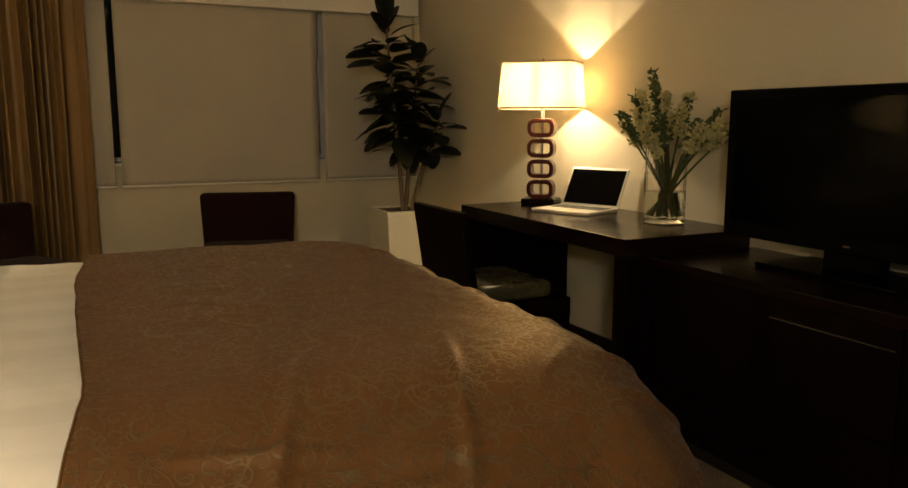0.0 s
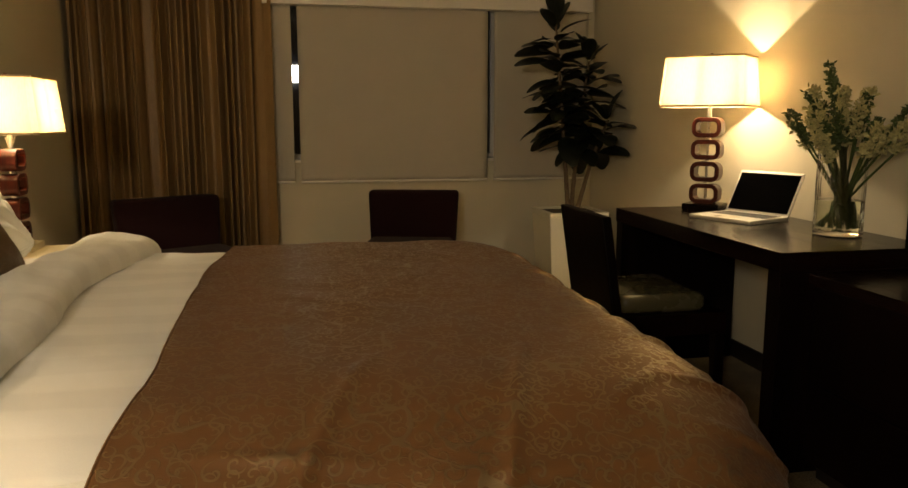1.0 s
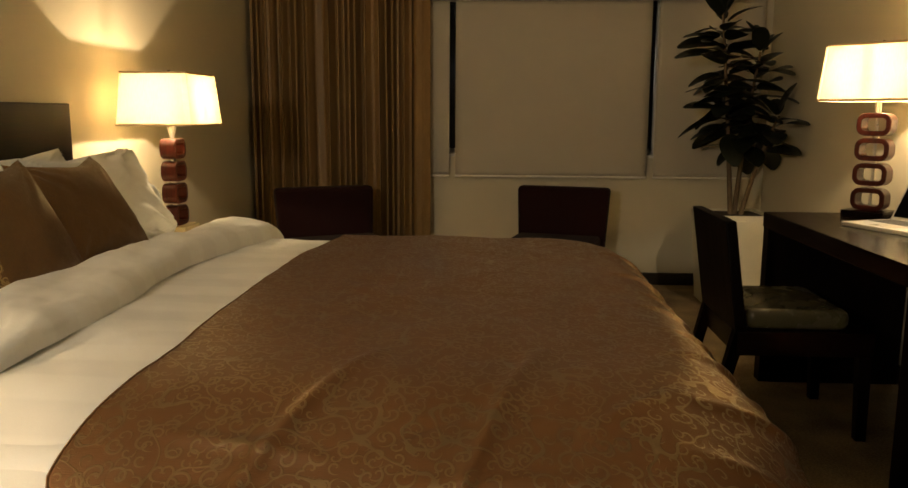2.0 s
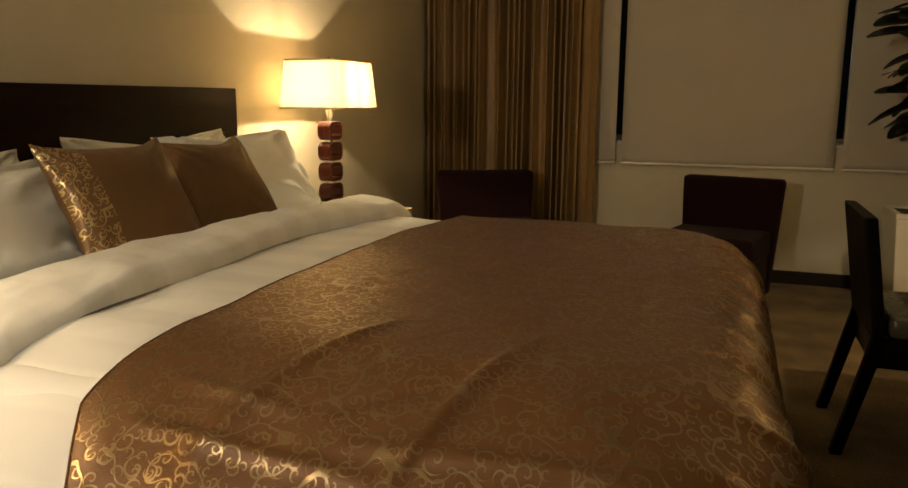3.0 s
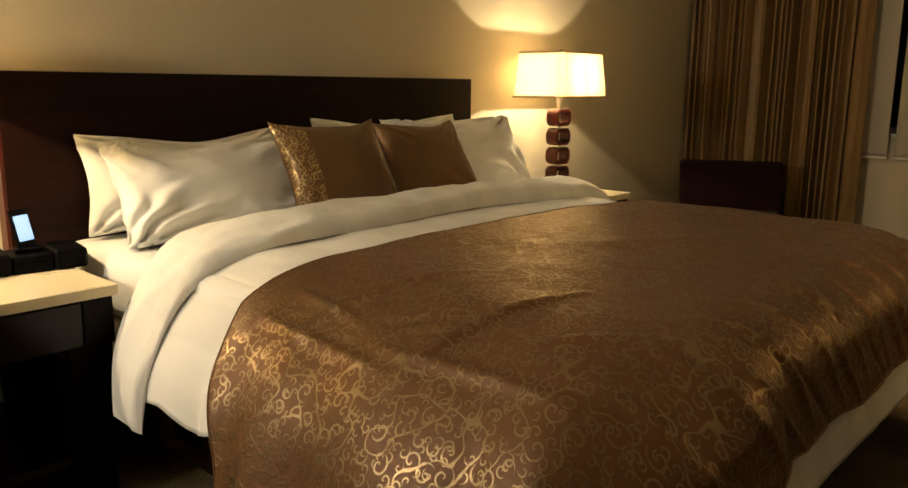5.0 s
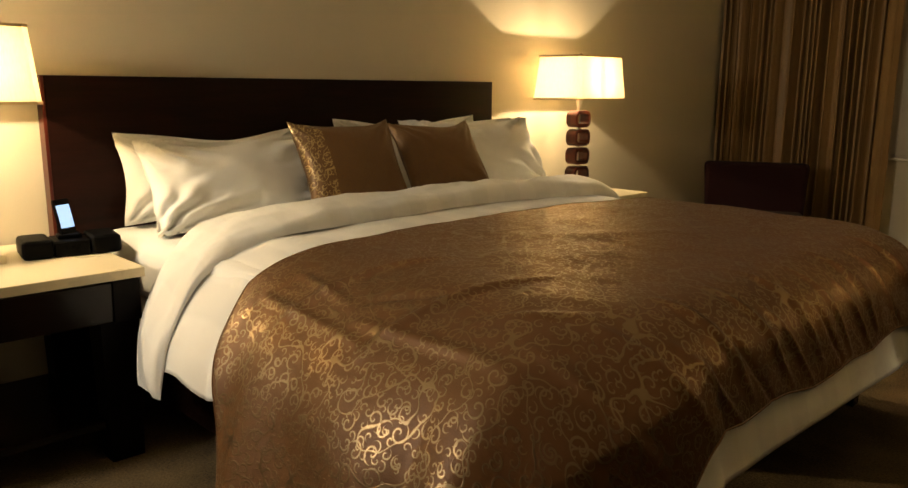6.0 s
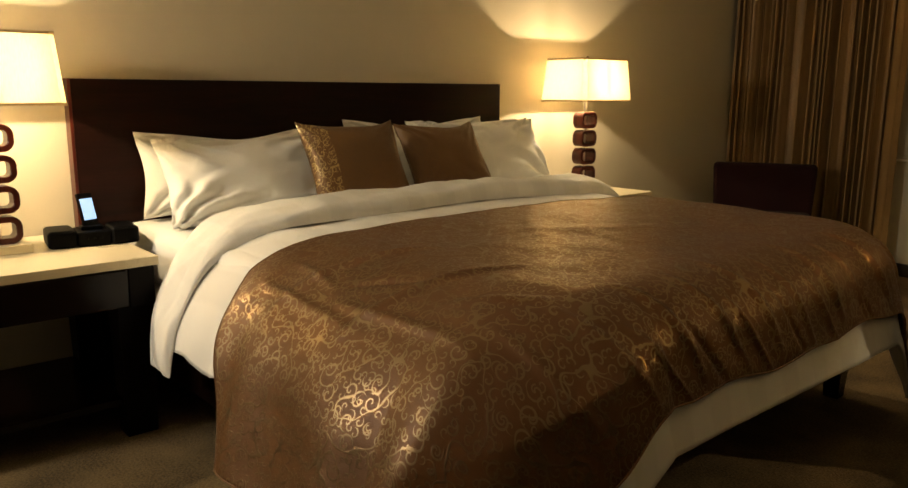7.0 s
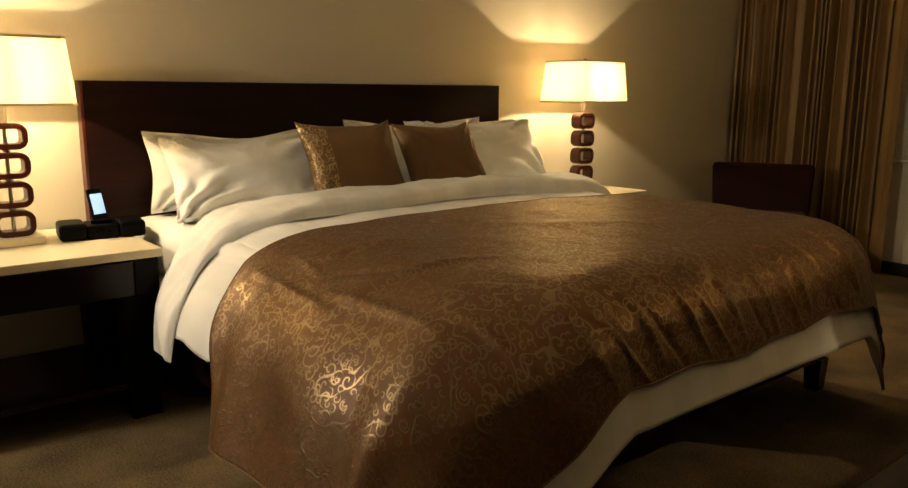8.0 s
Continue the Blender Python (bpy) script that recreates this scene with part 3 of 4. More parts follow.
def pillow(name, w, h, t, m, mat, label, category, group, pinch=0.05, seed=0.0, band=None, lumps=0.012, sag=0.012):
    """A stuffed pillow standing on its long edge: w along y, h along z, t along x."""
    ob = thing(name, m, label, category, group)
    nu, nv = 64, 44

    def side(sign, u0=0.0, u1=1.0):
        def place(u, v):
            u = u0 + (u1 - u0) * u
            x, y = u * 2 - 1, v * 2 - 1
            soft = 1 - 0.05 * (x * y) ** 4
            py = w / 2 * x * soft * (1 - pinch * (1 - y * y) * abs(x) ** 3)
            pz = h / 2 * y * soft * (1 - pinch * 1.3 * (1 - x * x) * abs(y) ** 3) + h / 2 - sag * (1 - x * x) * max(0.0, y) * (1 + 0.5 * math.sin(x * 4 + seed))
            puff = ((1 - abs(x) ** 2.6) * (1 - abs(y) ** 2.4)) ** 0.55
            wr = lumps * 0.6 * puff ** 0.3 * (rough_noise((u * 2.2, v * 1.4, seed + sign), 1.2, 2) + 0.4 * math.sin((x * 5 + y * 7) + seed)) * (1 - 0.5 * puff)
            ca = math.atan2(y - 1.05, x - math.copysign(1.05, x)) if y > 0 else math.atan2(y + 1.05, x - math.copysign(1.05, x))
            cd = math.hypot(abs(x) - 1.05, abs(y) - 1.05)
            cr = lumps * 0.95 * math.exp(-((cd / 0.75) ** 2)) * math.sin(ca * 15 + seed * 2 + 3 * rough_noise((x, y, seed), 1.5))
            return Vector((sign * (t / 2 * puff + (wr + cr) * min(1, puff * 4)), py, pz))
        return place

    uvs = lambda u, v: (u * w, v * h)
    if band:
        part("front", sheet(int(nu * (1 - band)), nv, side(1, band, 1.0), lambda u, v: ((band + u * (1 - band)) * w, v * h)), mat, ob, smooth=True)
        part("band", sheet(int(nu * band) + 4, nv, side(1, 0.0, band), lambda u, v: (u * band * w, v * h)), M_BAND, ob, "gold scrolled damask band", True)
    else:
        part("front", sheet(nu, nv, side(1), uvs), mat, ob, smooth=True)
    part("back", sheet(nu, nv, side(-1), uvs), mat, ob, smooth=True)
    return ob


PW = "white bed pillows against the headboard"
pillow("pillow", 0.82, 0.355, 0.16, pose(-1.04, 1.48, 0.66, 0, -10, 0), M_LINEN, "plump white cotton pillow against the headboard", "pillow", PW, 0.11, 1, None, 0.02, 0.02)
pillow("pillow", 0.92, 0.385, 0.16, pose(-1.04, 2.47, 0.66, 0, -10, 1), M_LINEN, "plump white cotton pillow against the headboard", "pillow", PW, 0.11, 2, None, 0.02, 0.02)
pillow("pillow", 0.82, 0.39, 0.21, pose(-0.76, 1.49, 0.655, 0, -31, -2), M_LINEN, "creased white cotton pillow in the front row", "pillow", PW, 0.11, 3, None, 0.036, 0.02)
pillow("pillow", 0.88, 0.43, 0.20, pose(-0.77, 2.71, 0.655, 0, -29, 2), M_LINEN, "creased white cotton pillow in the front row", "pillow", PW, 0.11, 4, None, 0.036, 0.02)
CU = "brown satin cushions on the bed"
pillow("cushion", 0.47, 0.41, 0.14, pose(-0.54, 1.80, 0.69, 0, -29, -3), M_SATIN, "square brown satin cushion with a gold scrolled band", "cushion", CU, 0.15, 5, 0.24, 0.006)
pillow("cushion", 0.47, 0.40, 0.14, pose(-0.61, 2.33, 0.69, 0, -32, -2), M_SATIN, "square brown satin cushion leaning on white pillows", "cushion", CU, 0.15, 6, None, 0.006)


# ---------------------------------------------------------------- lamps
def rounded_ring(w, h, r, wall, depth):
    """A rounded rectangular ring in the yz plane, depth along x."""
    def outline(w, h, r):
        pts = []
        for cy, cz, a0 in ((w / 2 - r, h / 2 - r, 0), (-w / 2 + r, h / 2 - r, 90), (-w / 2 + r, -h / 2 + r, 180), (w / 2 - r, -h / 2 + r, 270)):
            for k in range(9):
                a = radians(a0 + k * 90 / 8)
                pts.append((cy + r * math.cos(a), cz + r * math.sin(a)))
        return pts

    o, i = outline(w, h, r), outline(w - 2 * wall, h - 2 * wall, max(0.008, r - wall))
    bm = bmesh.new()
    e = 0.003
    prof = [(o, depth / 2 - e, 0), (o, -depth / 2 + e, 0), (o, -depth / 2, e), (i, -depth / 2, -e), (i, -depth / 2 + e, 0), (i, depth / 2 - e, 0), (i, depth / 2, -e), (o, depth / 2, e)]
    rings = []
    for pts, x, inset in prof:
        ring = []
        for y, z in pts:
            k = 1 - inset / max(0.02, math.hypot(y, z))
            ring.append(bm.verts.new((x, y * k, z * k)))
        rings.append(ring)
    n = len(o)
    for a, b in zip(rings, rings[1:] + rings[:1]):
        for k in range(n):
            bm.faces.new((a[k], a[(k + 1) % n], b[(k + 1) % n], b[k]))
    return bm


def cut_rect(hx, hy, c):
    return [(hx, -hy + c), (hx, hy - c), (hx - c, hy), (-hx + c, hy), (-hx, hy - c), (-hx, -hy + c), (-hx + c, -hy), (hx - c, -hy)]


def shade_wall(z0, z1, r0, r1, c, th):
    bm = bmesh.new()
    rows = []
    for z, (hx, hy), t in ((z0, r0, 0), (z1, r1, 0), (z1, r1, th), (z0, r0, th)):
        rows.append([bm.verts.new((x, y, z)) for x, y in cut_rect(hx - t, hy - t, c)])
    for a, b in zip(rows, rows[1:] + rows[:1]):
        for k in range(8):
            bm.faces.new((a[k], a[(k + 1) % 8], b[(k + 1) % 8], b[k]))
    return bm


SHADE_LOW, SHADE_HIGH = (0.168, 0.208), (0.148, 0.190)
CUT = 0.020


def table_lamp(m, base_mat, label, low, high, drop=0.0):
    """Lamp with four stacked mahogany rings and a cut-cornered cream shade; its front faces +x."""
    lp = thing("table_lamp", m, label, "lamp", "table lamps of the room")
    part("base", box(-0.075, 0.075, -0.085, 0.085, 0.0, 0.028, 0.003), base_mat, lp, "low rectangular lamp base")
    part("rod", rod([(0, 0, 0.028), (0, 0, 0.50)], [0.007, 0.007], 10), M_NICKEL, lp)
    z = 0.028
    for k in range(4):
        ring = rounded_ring(0.135, 0.092, 0.036, 0.020, 0.070)
        for v in ring.verts:
            v.co.z += z + 0.046
        part("ring", ring, M_RING, lp, "glossy red mahogany ring")
        z += 0.092
        if k < 3:
            part("spacer", rod([(0, 0, z - 0.001), (0, 0, z + 0.011)], [0.013, 0.013], 14), M_NICKEL, lp)
            z += 0.010
    part("neck", rod([(0, 0, z), (0, 0, z + 0.06), (0, 0, z + 0.065), (0, 0, z + 0.10)], [0.012, 0.012, 0.018, 0.018], 16), M_NICKEL, lp, "brushed nickel neck")
    z0, z1 = 0.488 - drop, 0.716 - 1.4 * drop
    sh = part("shade", shade_wall(z0, z1, low, high, CUT, 0.002), M_SHADE, lp, "glowing cream fabric shade with cut corners")
    part("trim", shade_wall(z0 - 0.003, z0 + 0.006, (low[0] + 0.002, low[1] + 0.002), (low[0] + 0.002, low[1] + 0.002), CUT, 0.005), M_TRIM, sh)
    part("trim", shade_wall(z1 - 0.006, z1 + 0.003, (high[0] + 0.002, high[1] + 0.002), (high[0] + 0.002, high[1] + 0.002), CUT, 0.005), M_TRIM, sh)
    for y in (-1, 1):
        part("spoke", rod([(0, 0, z1 - 0.012), (0, y * (high[1] - 0.012), z1 - 0.004)], [0.002, 0.002], 6), M_NICKEL, sh)
    part("finial", lathe([(0.003, z1 - 0.015), (0.006, z1), (0.010, z1 + 0.006), (0.009, z1 + 0.013), (0.003, z1 + 0.018)], 14), M_RING, sh)
    bulb_z = 0.588 - drop
    loop = [(0.012, 0, z + 0.02)] + [(0.05 * math.cos(k * math.pi / 12 - 0.4), 0, bulb_z + 0.02 + 0.09 * math.sin(k * math.pi / 12 - 0.4)) for k in range(7)] + [(0.0, 0, z1 - 0.014)]
    for sx in (-1, 1):
        part("harp", rod([(sx * x, y, zz) for x, y, zz in loop], [0.0022] * len(loop), 6), M_NICKEL, sh, "thin wire harp")
    return lp, bulb_z


def lamp_light(m, bulb_z):
    d = bpy.data.lights.new("bulb_light", "POINT")
    d.energy, d.color, d.shadow_soft_size = LAMP_POWER, LAMP_COLOUR, 0.012
    new("bulb_light", d).matrix_basis = m @ pose(0, 0, bulb_z)


for m, bm_, label, size, drop in (
    (pose(-0.955, 3.575, 0.621), M_CREAM, "lit table lamp of stacked mahogany rings on the far nightstand", 1.0, 0.0),
    (pose(-0.955, 0.580, 0.621), M_CREAM, "lit table lamp of stacked mahogany rings beside the phone dock", 1.0, 0.0),
    (pose(2.085, 3.375, 0.7505, 0, 0, 224), M_DARK, "lit table lamp of stacked mahogany rings on the desk", 0.925, 0.013),
):
    _, bz = table_lamp(m, bm_, label, [v * size for v in SHADE_LOW], [v * size for v in SHADE_HIGH], drop)
    lamp_light(m, bz)


def fill_light(x, z):
    """Added fill lamp with a made-up housing, unseen behind the camera, opposite the window."""
    w = thing("fill_light", pose(x, BACK_Y, z), "added fill light in an unseen housing behind the camera", "wall light")
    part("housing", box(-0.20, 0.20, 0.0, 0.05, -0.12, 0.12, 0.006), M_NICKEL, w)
    part("diffuser", box(-0.185, 0.185, 0.0505, 0.062, -0.105, 0.105, 0.004), M_FILL_FRONT, w, "glowing front of the added fill light")
    d = bpy.data.lights.new("fill_light_area", "AREA")
    d.shape, d.size, d.size_y, d.energy, d.color = "RECTANGLE", 0.36, 0.20, FILL_POWER, FILL_COLOUR
    new("fill_light_area", d).matrix_basis = look((x, BACK_Y + 0.075, z), (0.3, 2.2, 1.35))


fill_light(-0.60, 1.62)


# ---------------------------------------------------------------- nightstands
def nightstand(y0, y1, label):
    n = thing("nightstand", pose(-0.89, (y0 + y1) / 2, 0), label, "nightstand", "nightstands beside the bed")
    w, d0, d1 = (y1 - y0) / 2, -0.325, 0.315
    part("top", box(d0, d1 + 0.01, -w, w, 0.590, 0.620, 0.003), M_CREAM, n, "cream stone top")
    part("apron", box(d0, d1 - 0.02, -w + 0.012, w - 0.012, 0.455, 0.589, 0.002), M_DARK, n)
    dr = part("drawer_front", box(d1 - 0.019, d1, -w + 0.10, w - 0.10, 0.462, 0.584, 0.003), M_DARK, n)
    for s in (-1, 1):
        part("corner_block", taper(d1 - 0.0195, d1, s * (w - 0.056) - 0.042, s * (w - 0.056) + 0.042, 0.456, 0.588, 0, 0), M_DARKV_SHADED, n)
        for x in (d0 + 0.05, d1 - 0.075):
            part("leg", taper(x - 0.05, x + 0.055, s * (w - 0.075) - 0.06, s * (w - 0.075) + 0.06, 0.0, 0.456, 0, 0, 0.8, 0.85), M_DARKV_SHADED, n)
    part("shelf", box(d0 + 0.02, d1 - 0.05, -w + 0.03, w - 0.03, 0.11, 0.135, 0.003), M_DARK, n)
    return n


nightstand(0.22, 0.965, "dark wooden nightstand with cream stone top beside the headboard")
nightstand(3.16, 3.70, "dark wooden nightstand with cream stone top near the curtain")


def phone_dock():
    d = thing("phone_dock", pose(-0.93, 0.865, 0.6205, 0, 0, -8), "black speaker dock holding a small lit phone", "speaker dock")
    def can(y0, y1, r, bev=0.012):
        bm = box(-r, r, y0, y1, 0.0, 0.062, bev, 3)
        return bm
    part("body", box(-0.07, 0.07, -0.055, 0.055, 0.0, 0.052, 0.010, 3), M_BLACK, d)
    part("speaker", can(-0.148, -0.0555, 0.078, 0.018), M_BLACK, d, "rounded black loudspeaker")
    part("speaker", can(0.0555, 0.148, 0.078, 0.018), M_BLACK, d, "rounded black loudspeaker")
    part("cradle", box(-0.02, 0.03, -0.036, 0.036, 0.052, 0.066, 0.004), M_BLACK, d)
    bm = box(-0.005, 0.007, -0.031, 0.031, 0.0, 0.118, 0.004, 3)
    ph = part("phone", bm, M_BLACK, d, "small black phone standing upright")
    ph.matrix_basis = pose(0.0, 0, 0.062, 0, -14, 34)
    part("screen", box(0.0072, 0.0082, -0.026, 0.026, 0.022, 0.098, 0), M_PHONE, ph, "lit pale blue screen")
    part("button", rod([(0.006, 0, 0.012), (0.0085, 0, 0.012)], [0.005, 0.005], 12), M_BLACK, ph)
    for k in range(3):
        part("key", rod([(0.07, -0.02 + k * 0.02, 0.03), (0.073, -0.02 + k * 0.02, 0.03)], [0.005, 0.005], 10), M_SCREEN, d)


phone_dock()


# ---------------------------------------------------------------- slipper chairs by the window
def slipper_chair(m, label, wide=1.0):
    """Low fully upholstered chair; its back stands at -y, the seat opens towards +y."""
    c = thing("slipper_chair", m, label, "chair", "maroon chairs by the window")
    bk = box(-0.262, 0.262, -0.05, 0.05, 0.03, 0.71, 0.03, 4)
    for v in bk.verts:
        k = max(0.0, (v.co.z - 0.4) / 0.31)
        v.co.y += -0.07 * k
        v.co.x *= wide * (1 + 0.125 * max(0.0, min(1.0, (v.co.z - 0.25) / 0.4)))
    part("backrest", bk, M_MAROON, c, smooth=True)
    part("seat", box(-0.265 * wide, 0.265 * wide, 0.051, 0.50, 0.27, 0.42, 0.035, 4), M_MAROON, c, smooth=True)
    part("skirt", box(-0.256 * wide, 0.256 * wide, 0.052, 0.49, 0.03, 0.269, 0.012, 2), M_MAROON, c)
    for x in (-0.22, 0.22):
        for y in (0.0, 0.45):
            part("leg", taper(x - 0.02, x + 0.02, y - 0.02, y + 0.02, 0, 0.031, 0, 0, 0.8, 0.8, 0.002), M_DARK, c)
    return c


slipper_chair(pose(0.94, 5.03, 0, 0, 0, 165), "low maroon upholstered chair standing below the window")
slipper_chair(pose(-0.53, 4.86, 0, 0, 0, 209), "low maroon upholstered chair standing before the curtain", 1.07)


# ---------------------------------------------------------------- desk and what stands on it
def desk():
    d = thing("desk", pose(0, 0, 0), "dark wooden writing desk with a thick glossy top", "desk")
    y0, y1, x0, x1 = 2.195, 3.51, 1.70, 2.30
    part("top", box(x0, x1, y0, y1, 0.685, 0.750, 0.003), M_DARK, d, "thick glossy dark top")
    part("side_panel", box(x0 + 0.004, x1, y1 - 0.07, y1 - 0.002, 0.0, 0.6845, 0.003), M_DARKV_SHADED, d)
    part("side_panel", box(x0 + 0.004, x1, y0 + 0.002, y0 + 0.07, 0.0, 0.6845, 0.003), M_DARKV_SHADED, d)


desk()


def laptop():
    l = thing("laptop", pose(2.03, 2.995, 0.7505, 0, 0, -68), "open pale aluminium laptop with a dark screen", "laptop")
    # local: the screen hinge at +y, the user at -y
    part("base", box(-0.156, 0.156, -0.125, 0.125, 0.0, 0.016, 0.004, 3), M_ALU, l)
    part("keyboard", box(-0.135, 0.135, -0.01, 0.10, 0.0162, 0.0175, 0.0005, 1), M_KEYS, l, "black keyboard")
    part("trackpad", box(-0.05, 0.05, -0.105, -0.03, 0.0161, 0.0168, 0.0003, 1), M_NICKEL, l)
    sc = part("lid", box(-0.156, 0.156, 0.0, 0.008, 0.0, 0.204, 0.003, 3), M_ALU, l, "open aluminium lid")
    sc.matrix_basis = pose(0, 0.117, 0.014, -29)
    part("screen", box(-0.146, 0.146, -0.0015, -0.0002, 0.014, 0.192, 0), M_SCREEN, sc, "dark glossy screen")


laptop()


def vase():
    v = thing("vase", pose(2.135, 2.505, 0.7505), "clear glass cylinder vase half full of water", "vase")
    r, h, t = 0.084, 0.33, 0.005
    part("glass", lathe([(r - 0.02, 0.0), (r, 0.004), (r, h), (r - t, h), (r - t, 0.022), (0.01, 0.020)], 40), M_GLASS, v, smooth=False)
    part("water", lathe([(r - t + 0.001, 0.0225), (r - t + 0.001, 0.13)], 40), M_WATER, v, "clear water")
    return v


vase()


def flowers():
    f = thing("flower_bunch", pose(2.135, 2.505, 0.7505), "bunch of long green stems with yellow-green buds", "flowers")
    rnd = random.Random(4)
    for k in range(32):
        a = rnd.uniform(0, math.tau)
        reach = rnd.uniform(0.05, 0.44)
        dx, dy = math.cos(a) * reach * 0.42, math.sin(a) * reach
        dx = min(dx, 0.12)
        top = rnd.uniform(0.40, 0.52) + (0.10 if reach < 0.14 and k % 3 == 0 else 0) - 0.32 * max(0, reach - 0.18)
        foot = Vector((-math.cos(a) * 0.045, -math.sin(a) * 0.055, 0.03))
        pts = []
        for i in range(9):
            t = i / 8
            p = foot.lerp(Vector((dx, dy, top)), t)
            p += Vector((dx, dy, 0)) * (0.25 * (t * t - t))
            pts.append(p)
        part("stem", rod(pts, [0.0058 - 0.0025 * i / 8 for i in range(9)], 6), M_STEM, f)
        # a spike of buds and short leaves round the stem's upper third
        bm = bmesh.new()
        for j in range(120):
            t = rnd.uniform(0.74, 1.03)
            base = foot.lerp(Vector((dx, dy, top)), t) + Vector((dx, dy, 0)) * (0.25 * (t * t - t))
            out = Vector((rnd.gauss(0, 1), rnd.gauss(0, 1), rnd.gauss(0.5, 0.7))).normalized()
            base += Vector((rnd.gauss(0, 1), rnd.gauss(0, 1), 0)) * 0.007
            ln = rnd.uniform(0.013, 0.028) * (1.15 - 0.5 * max(0, t - 0.7))
            side = out.orthogonal().normalized() * rnd.uniform(0.005, 0.011)
            up = out.cross(side).normalized() * 0.004
            c = base + out * ln * 0.5
            vs = [bm.verts.new(p) for p in (base, c + side, base + out * ln, c - side, c + up, c - up)]
            for tri in ((0, 1, 4), (1, 2, 4), (2, 3, 4), (3, 0, 4), (1, 0, 5), (2, 1, 5), (3, 2, 5), (0, 3, 5)):
                bm.faces.new([vs[q] for q in tri])
        part("bud_spike", bm, M_BUD if k % 3 else M_STEM, f)
    return f


flowers()


# ---------------------------------------------------------------- desk chair
def desk_chair():
    c = thing("desk_chair", pose(0, 0, 0), "dark wooden desk chair with an olive leather seat", "chair")
    y0, y1 = 2.79, 3.27
    bk = box(1.395, 1.435, y0, y1, 0.40, 0.80, 0.006)
    for v in bk.verts:
        v.co.x += -0.06 * (v.co.z - 0.40) / 0.4
    part("backrest", bk, M_DARKV_SHADED, c, "solid dark wooden back")
    part("seat", box(1.44, 1.80, y0 + 0.02, y1 - 0.02, 0.405, 0.480, 0.034, 5), M_LEATHER, c, "padded olive leather seat", True)
    part("seat_frame", box(1.40, 1.88, y0, y1, 0.315, 0.404, 0.004), M_DARK, c)
    for y in (y0 + 0.025, y1 - 0.025):
        part("leg", taper(1.398, 1.442, y - 0.023, y + 0.023, 0.0, 0.42, -0.10, 0, 0.85, 0.85), M_DARKV_SHADED, c)
        part("leg", taper(1.832, 1.878, y - 0.023, y + 0.023, 0.0, 0.345, 0.01, 0, 0.8, 0.8), M_DARKV_SHADED, c)


desk_chair()


# ---------------------------------------------------------------- console and television
def console():
    c = thing("console", pose(0, 0, 0), "long low dark wooden media console below the television", "console")
    x0, x1, y0, y1, h = 1.80, 2.30, 0.72, 2.18, 0.685
    part("top", box(x0 - 0.01, x1, y0, y1, h - 0.035, h, 0.003), M_DARK, c)
    part("body", box(x0 + 0.02, x1, y0 + 0.01, y1 - 0.01, 0.06, h - 0.0355, 0.003), M_DARKV_SHADED, c)
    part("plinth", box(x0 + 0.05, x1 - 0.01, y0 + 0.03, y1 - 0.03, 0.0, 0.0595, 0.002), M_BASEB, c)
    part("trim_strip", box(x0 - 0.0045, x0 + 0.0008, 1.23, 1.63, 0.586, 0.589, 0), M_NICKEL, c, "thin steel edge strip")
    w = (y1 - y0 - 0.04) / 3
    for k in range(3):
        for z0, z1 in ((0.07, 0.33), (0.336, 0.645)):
            part("drawer", box(x0 + 0.001, x0 + 0.0195, y0 + 0.02 + k * w + 0.003, y0 + 0.02 + (k + 1) * w - 0.003, z0, z1, 0.003), M_DARKV_SHADED, c)


console()


def television():
    t = thing("television", pose(2.12, 1.62, 0.6855), "large black flat television standing switched off", "television")
    part("body", box(0.0, 0.06, -0.52, 0.52, 0.075, 0.585, 0.012, 3), M_BLACK, t)
    part("bezel", box(-0.022, -0.0005, -0.52, 0.52, 0.07, 0.59, 0.010, 3), M_BLACK, t)
    part("screen", box(-0.0245, -0.0225, -0.48, 0.48, 0.125, 0.555, 0), M_SCREEN, t, "dark glossy screen")
    part("neck", box(0.0, 0.05, -0.10, 0.10, 0.015, 0.0745, 0.006), M_BLACK, t)
    part("foot", box(-0.13, 0.14, -0.26, 0.26, 0.0, 0.0145, 0.005), M_SCREEN, t, "glossy black foot")
    part("badge", box(-0.0235, -0.0222, -0.012, 0.012, 0.092, 0.097, 0), M_NICKEL, t)


television()


# ---------------------------------------------------------------- rubber plant
def planter():
    p = thing("planter", pose(1.985, 4.96, 0), "tall square cream glazed planter standing in the corner", "planter")
    bm = taper(-0.20, 0.20, -0.20, 0.20, 0.0, 0.545, 0, 0, 0.82, 0.82, 0.008)
    part("pot", bm, M_POT, p)
    part("rim", shade_wall(0.546, 0.572, (0.202, 0.202), (0.202, 0.202), 0.006, 0.03), M_POT, p)
    part("soil", box(-0.17, 0.17, -0.17, 0.17, 0.5455, 0.56, 0.004), M_SOIL, p)


planter()


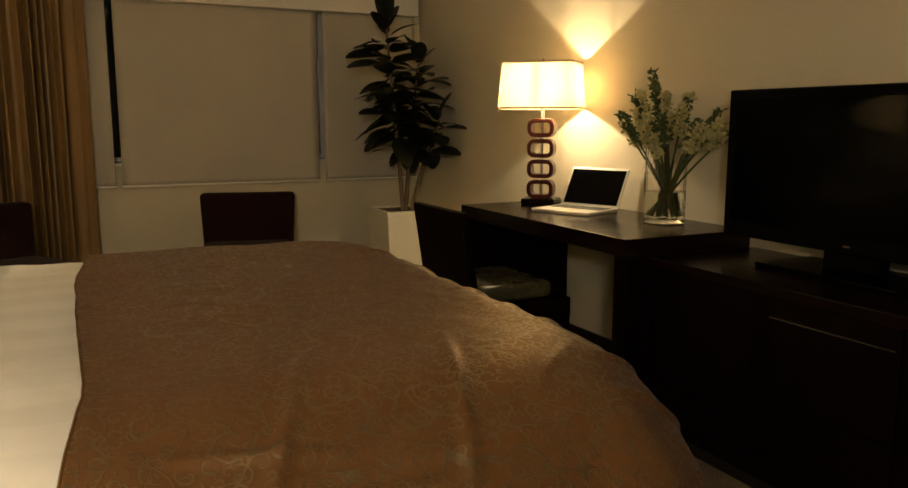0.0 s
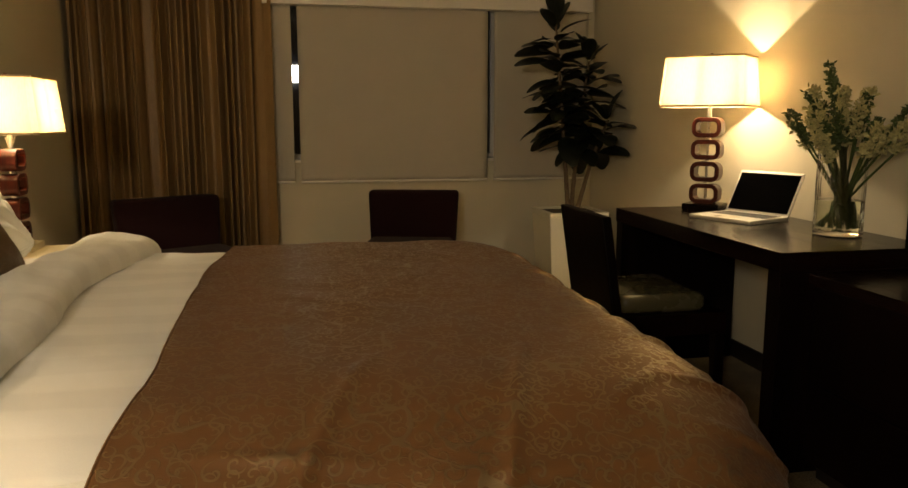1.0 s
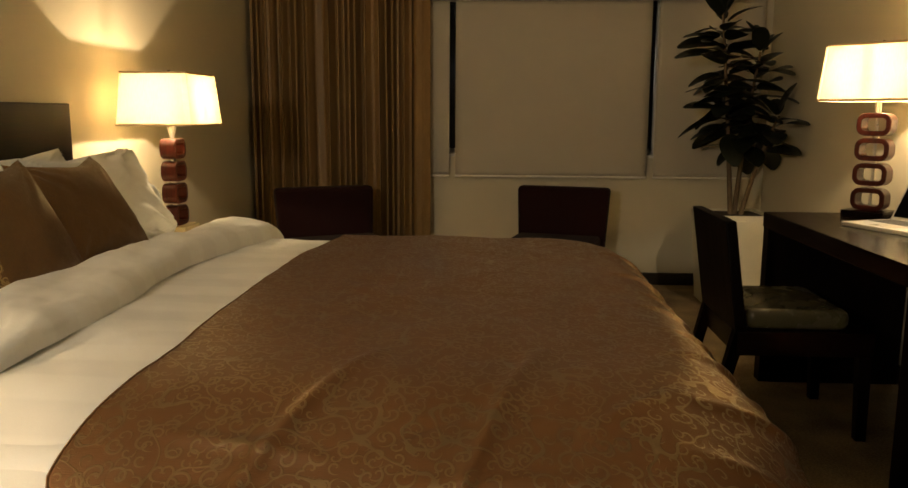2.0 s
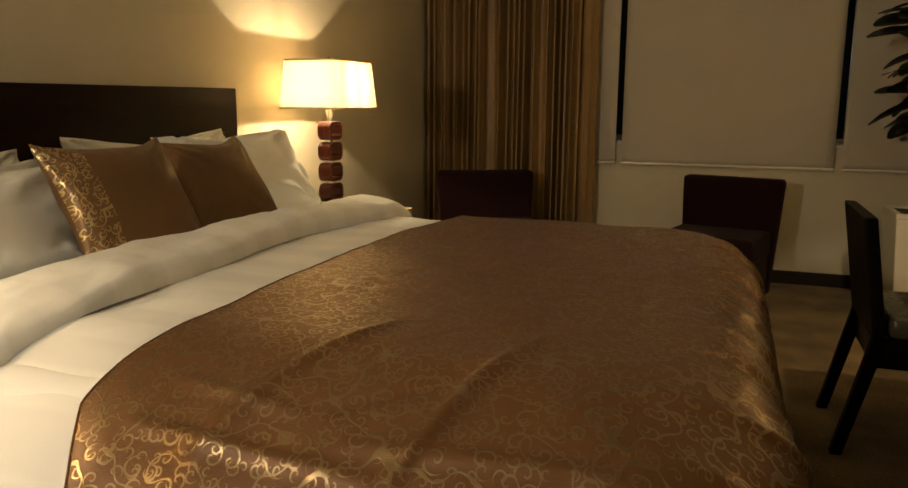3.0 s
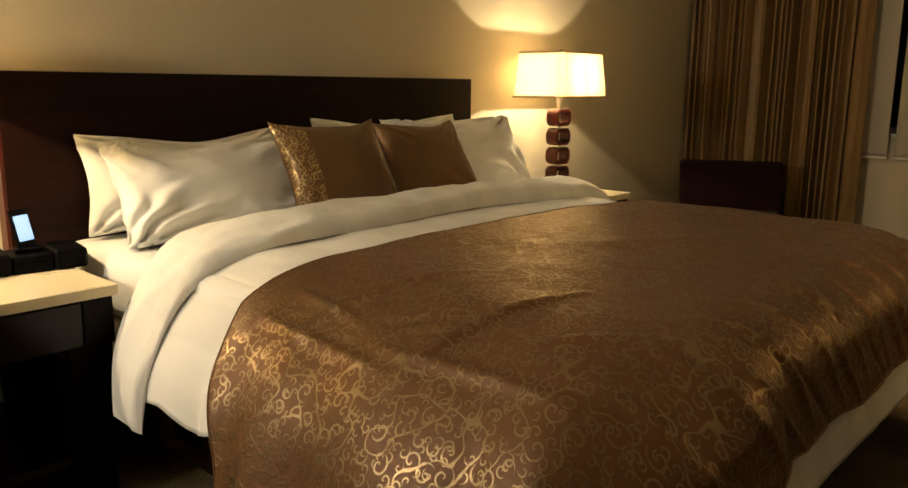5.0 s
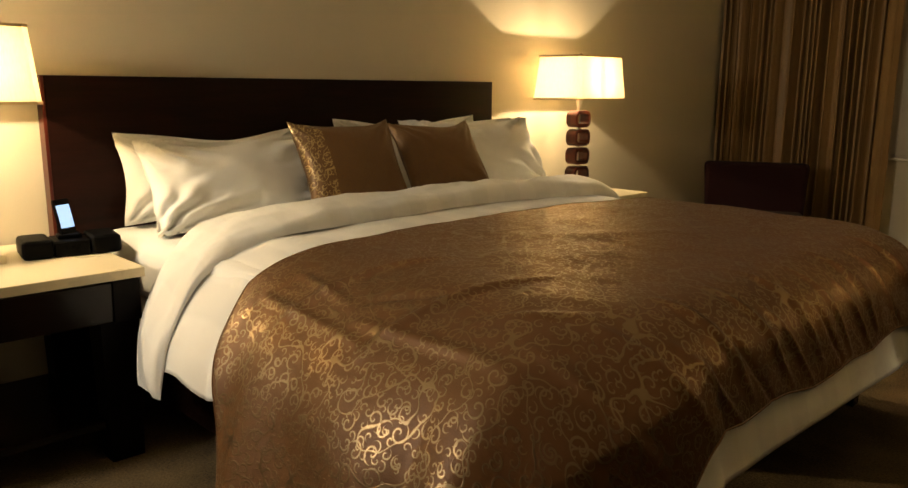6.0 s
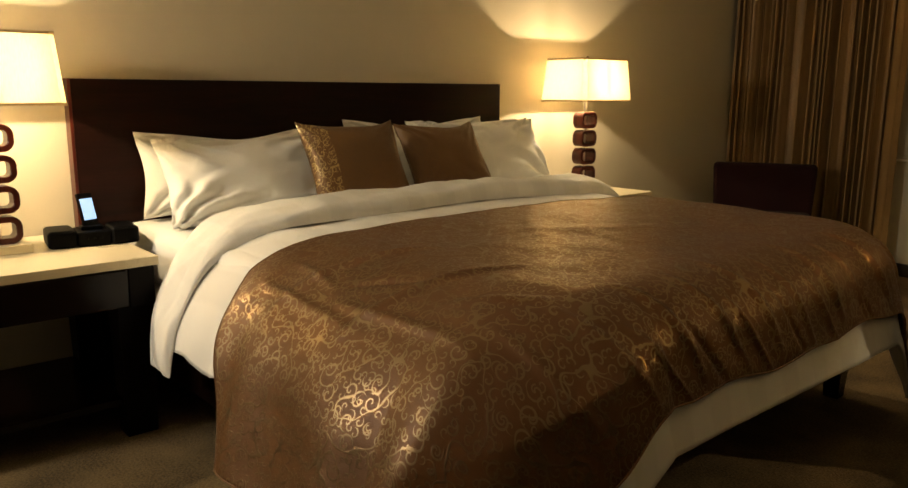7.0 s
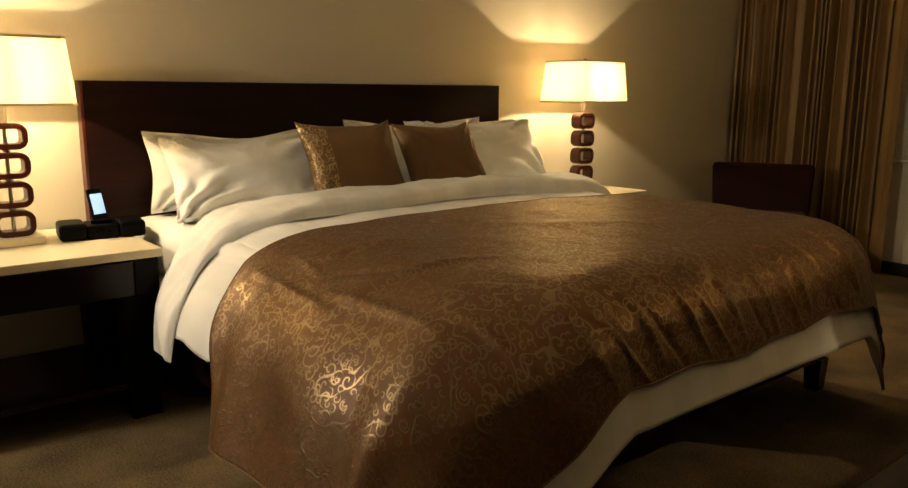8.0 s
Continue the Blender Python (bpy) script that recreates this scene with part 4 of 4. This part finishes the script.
def rubber_plant():
    rp = thing("rubber_plant", pose(1.985, 4.96, 0.5605), "tall rubber plant with large dark glossy leaves", "plant")
    rnd = random.Random(11)
    stems = [((-0.01, 0, 0), (-0.06, -0.02, 0.55), (-0.14, -0.06, 1.20)), ((0.02, 0.02, 0), (0.04, 0.0, 0.5), (0.10, -0.03, 0.98)), ((0.05, -0.01, 0), (0.13, -0.04, 0.38), (0.19, -0.16, 0.60))]
    leaf_bm = bmesh.new()
    rows = []
    for i in range(9):
        t = i / 8
        w = 0.5 * math.sin(math.pi * min(1, t * 0.96 + 0.02)) ** 0.55
        rows.append([leaf_bm.verts.new((t, s * w * 0.56, -0.30 * t * t + 0.08 * abs(s) * w)) for s in (-1, -0.5, 0, 0.5, 1)])
    for a, b in zip(rows, rows[1:]):
        for k in range(4):
            leaf_bm.faces.new((a[k], a[k + 1], b[k + 1], b[k]))
    first = None
    for si, (p0, p1, p2) in enumerate(stems):
        p0, p1, p2 = Vector(p0), Vector(p1), Vector(p2)
        path = [p0.lerp(p1, t).lerp(p1.lerp(p2, t), t) for t in (i / 14 for i in range(15))]
        part("trunk", rod(path, [0.017 - 0.010 * i / 14 for i in range(15)], 8), M_BARK, rp)
        count = (60, 52, 28)[si]
        for j in range(count):
            t = (0.42, 0.40, 0.55)[si] + (0.60, 0.61, 0.46)[si] * (j + rnd.random()) / count
            t = min(1.0, t)
            at = p0.lerp(p1, t).lerp(p1.lerp(p2, t), t)
            yaw = j * 137.5 + rnd.uniform(-25, 25)
            lift = 25 - 60 * (1 - t) + rnd.uniform(-22, 22) + (40 if t > 0.95 else 0)
            size = rnd.uniform(0.18, 0.27) * (0.75 if t > 0.92 else 1.0)
            m = Matrix.Translation(at) @ Euler((radians(rnd.uniform(-25, 25)), radians(-lift), radians(yaw))).to_matrix().to_4x4() @ Matrix.Translation((0.035, 0, 0)) @ Matrix.Diagonal((size, size, size, 1))
            tip = at + (m @ Vector((1, 0, -0.3)) - at)
            if rp.matrix_basis.translation.x + tip.x > DESK_X - 0.03 or rp.matrix_basis.translation.y + tip.y > WIN_Y - 0.07:
                continue
            if first is None:
                first = part("leaf", leaf_bm, M_LEAF, rp, smooth=True)
                first.matrix_basis = m
                first.modifiers.new("thickness", "SOLIDIFY").thickness = 0.006
                me = first.data
            else:
                lf = new("leaf", me)
                lf.parent, lf.matrix_basis = rp, m
    tip_at = Vector(stems[0][2])
    top = new("leaf", me)
    top.parent, top.matrix_basis = rp, Matrix.Translation(tip_at) @ Euler((0, radians(-80), radians(200))).to_matrix().to_4x4() @ Matrix.Diagonal((0.16, 0.16, 0.16, 1))


rubber_plant()
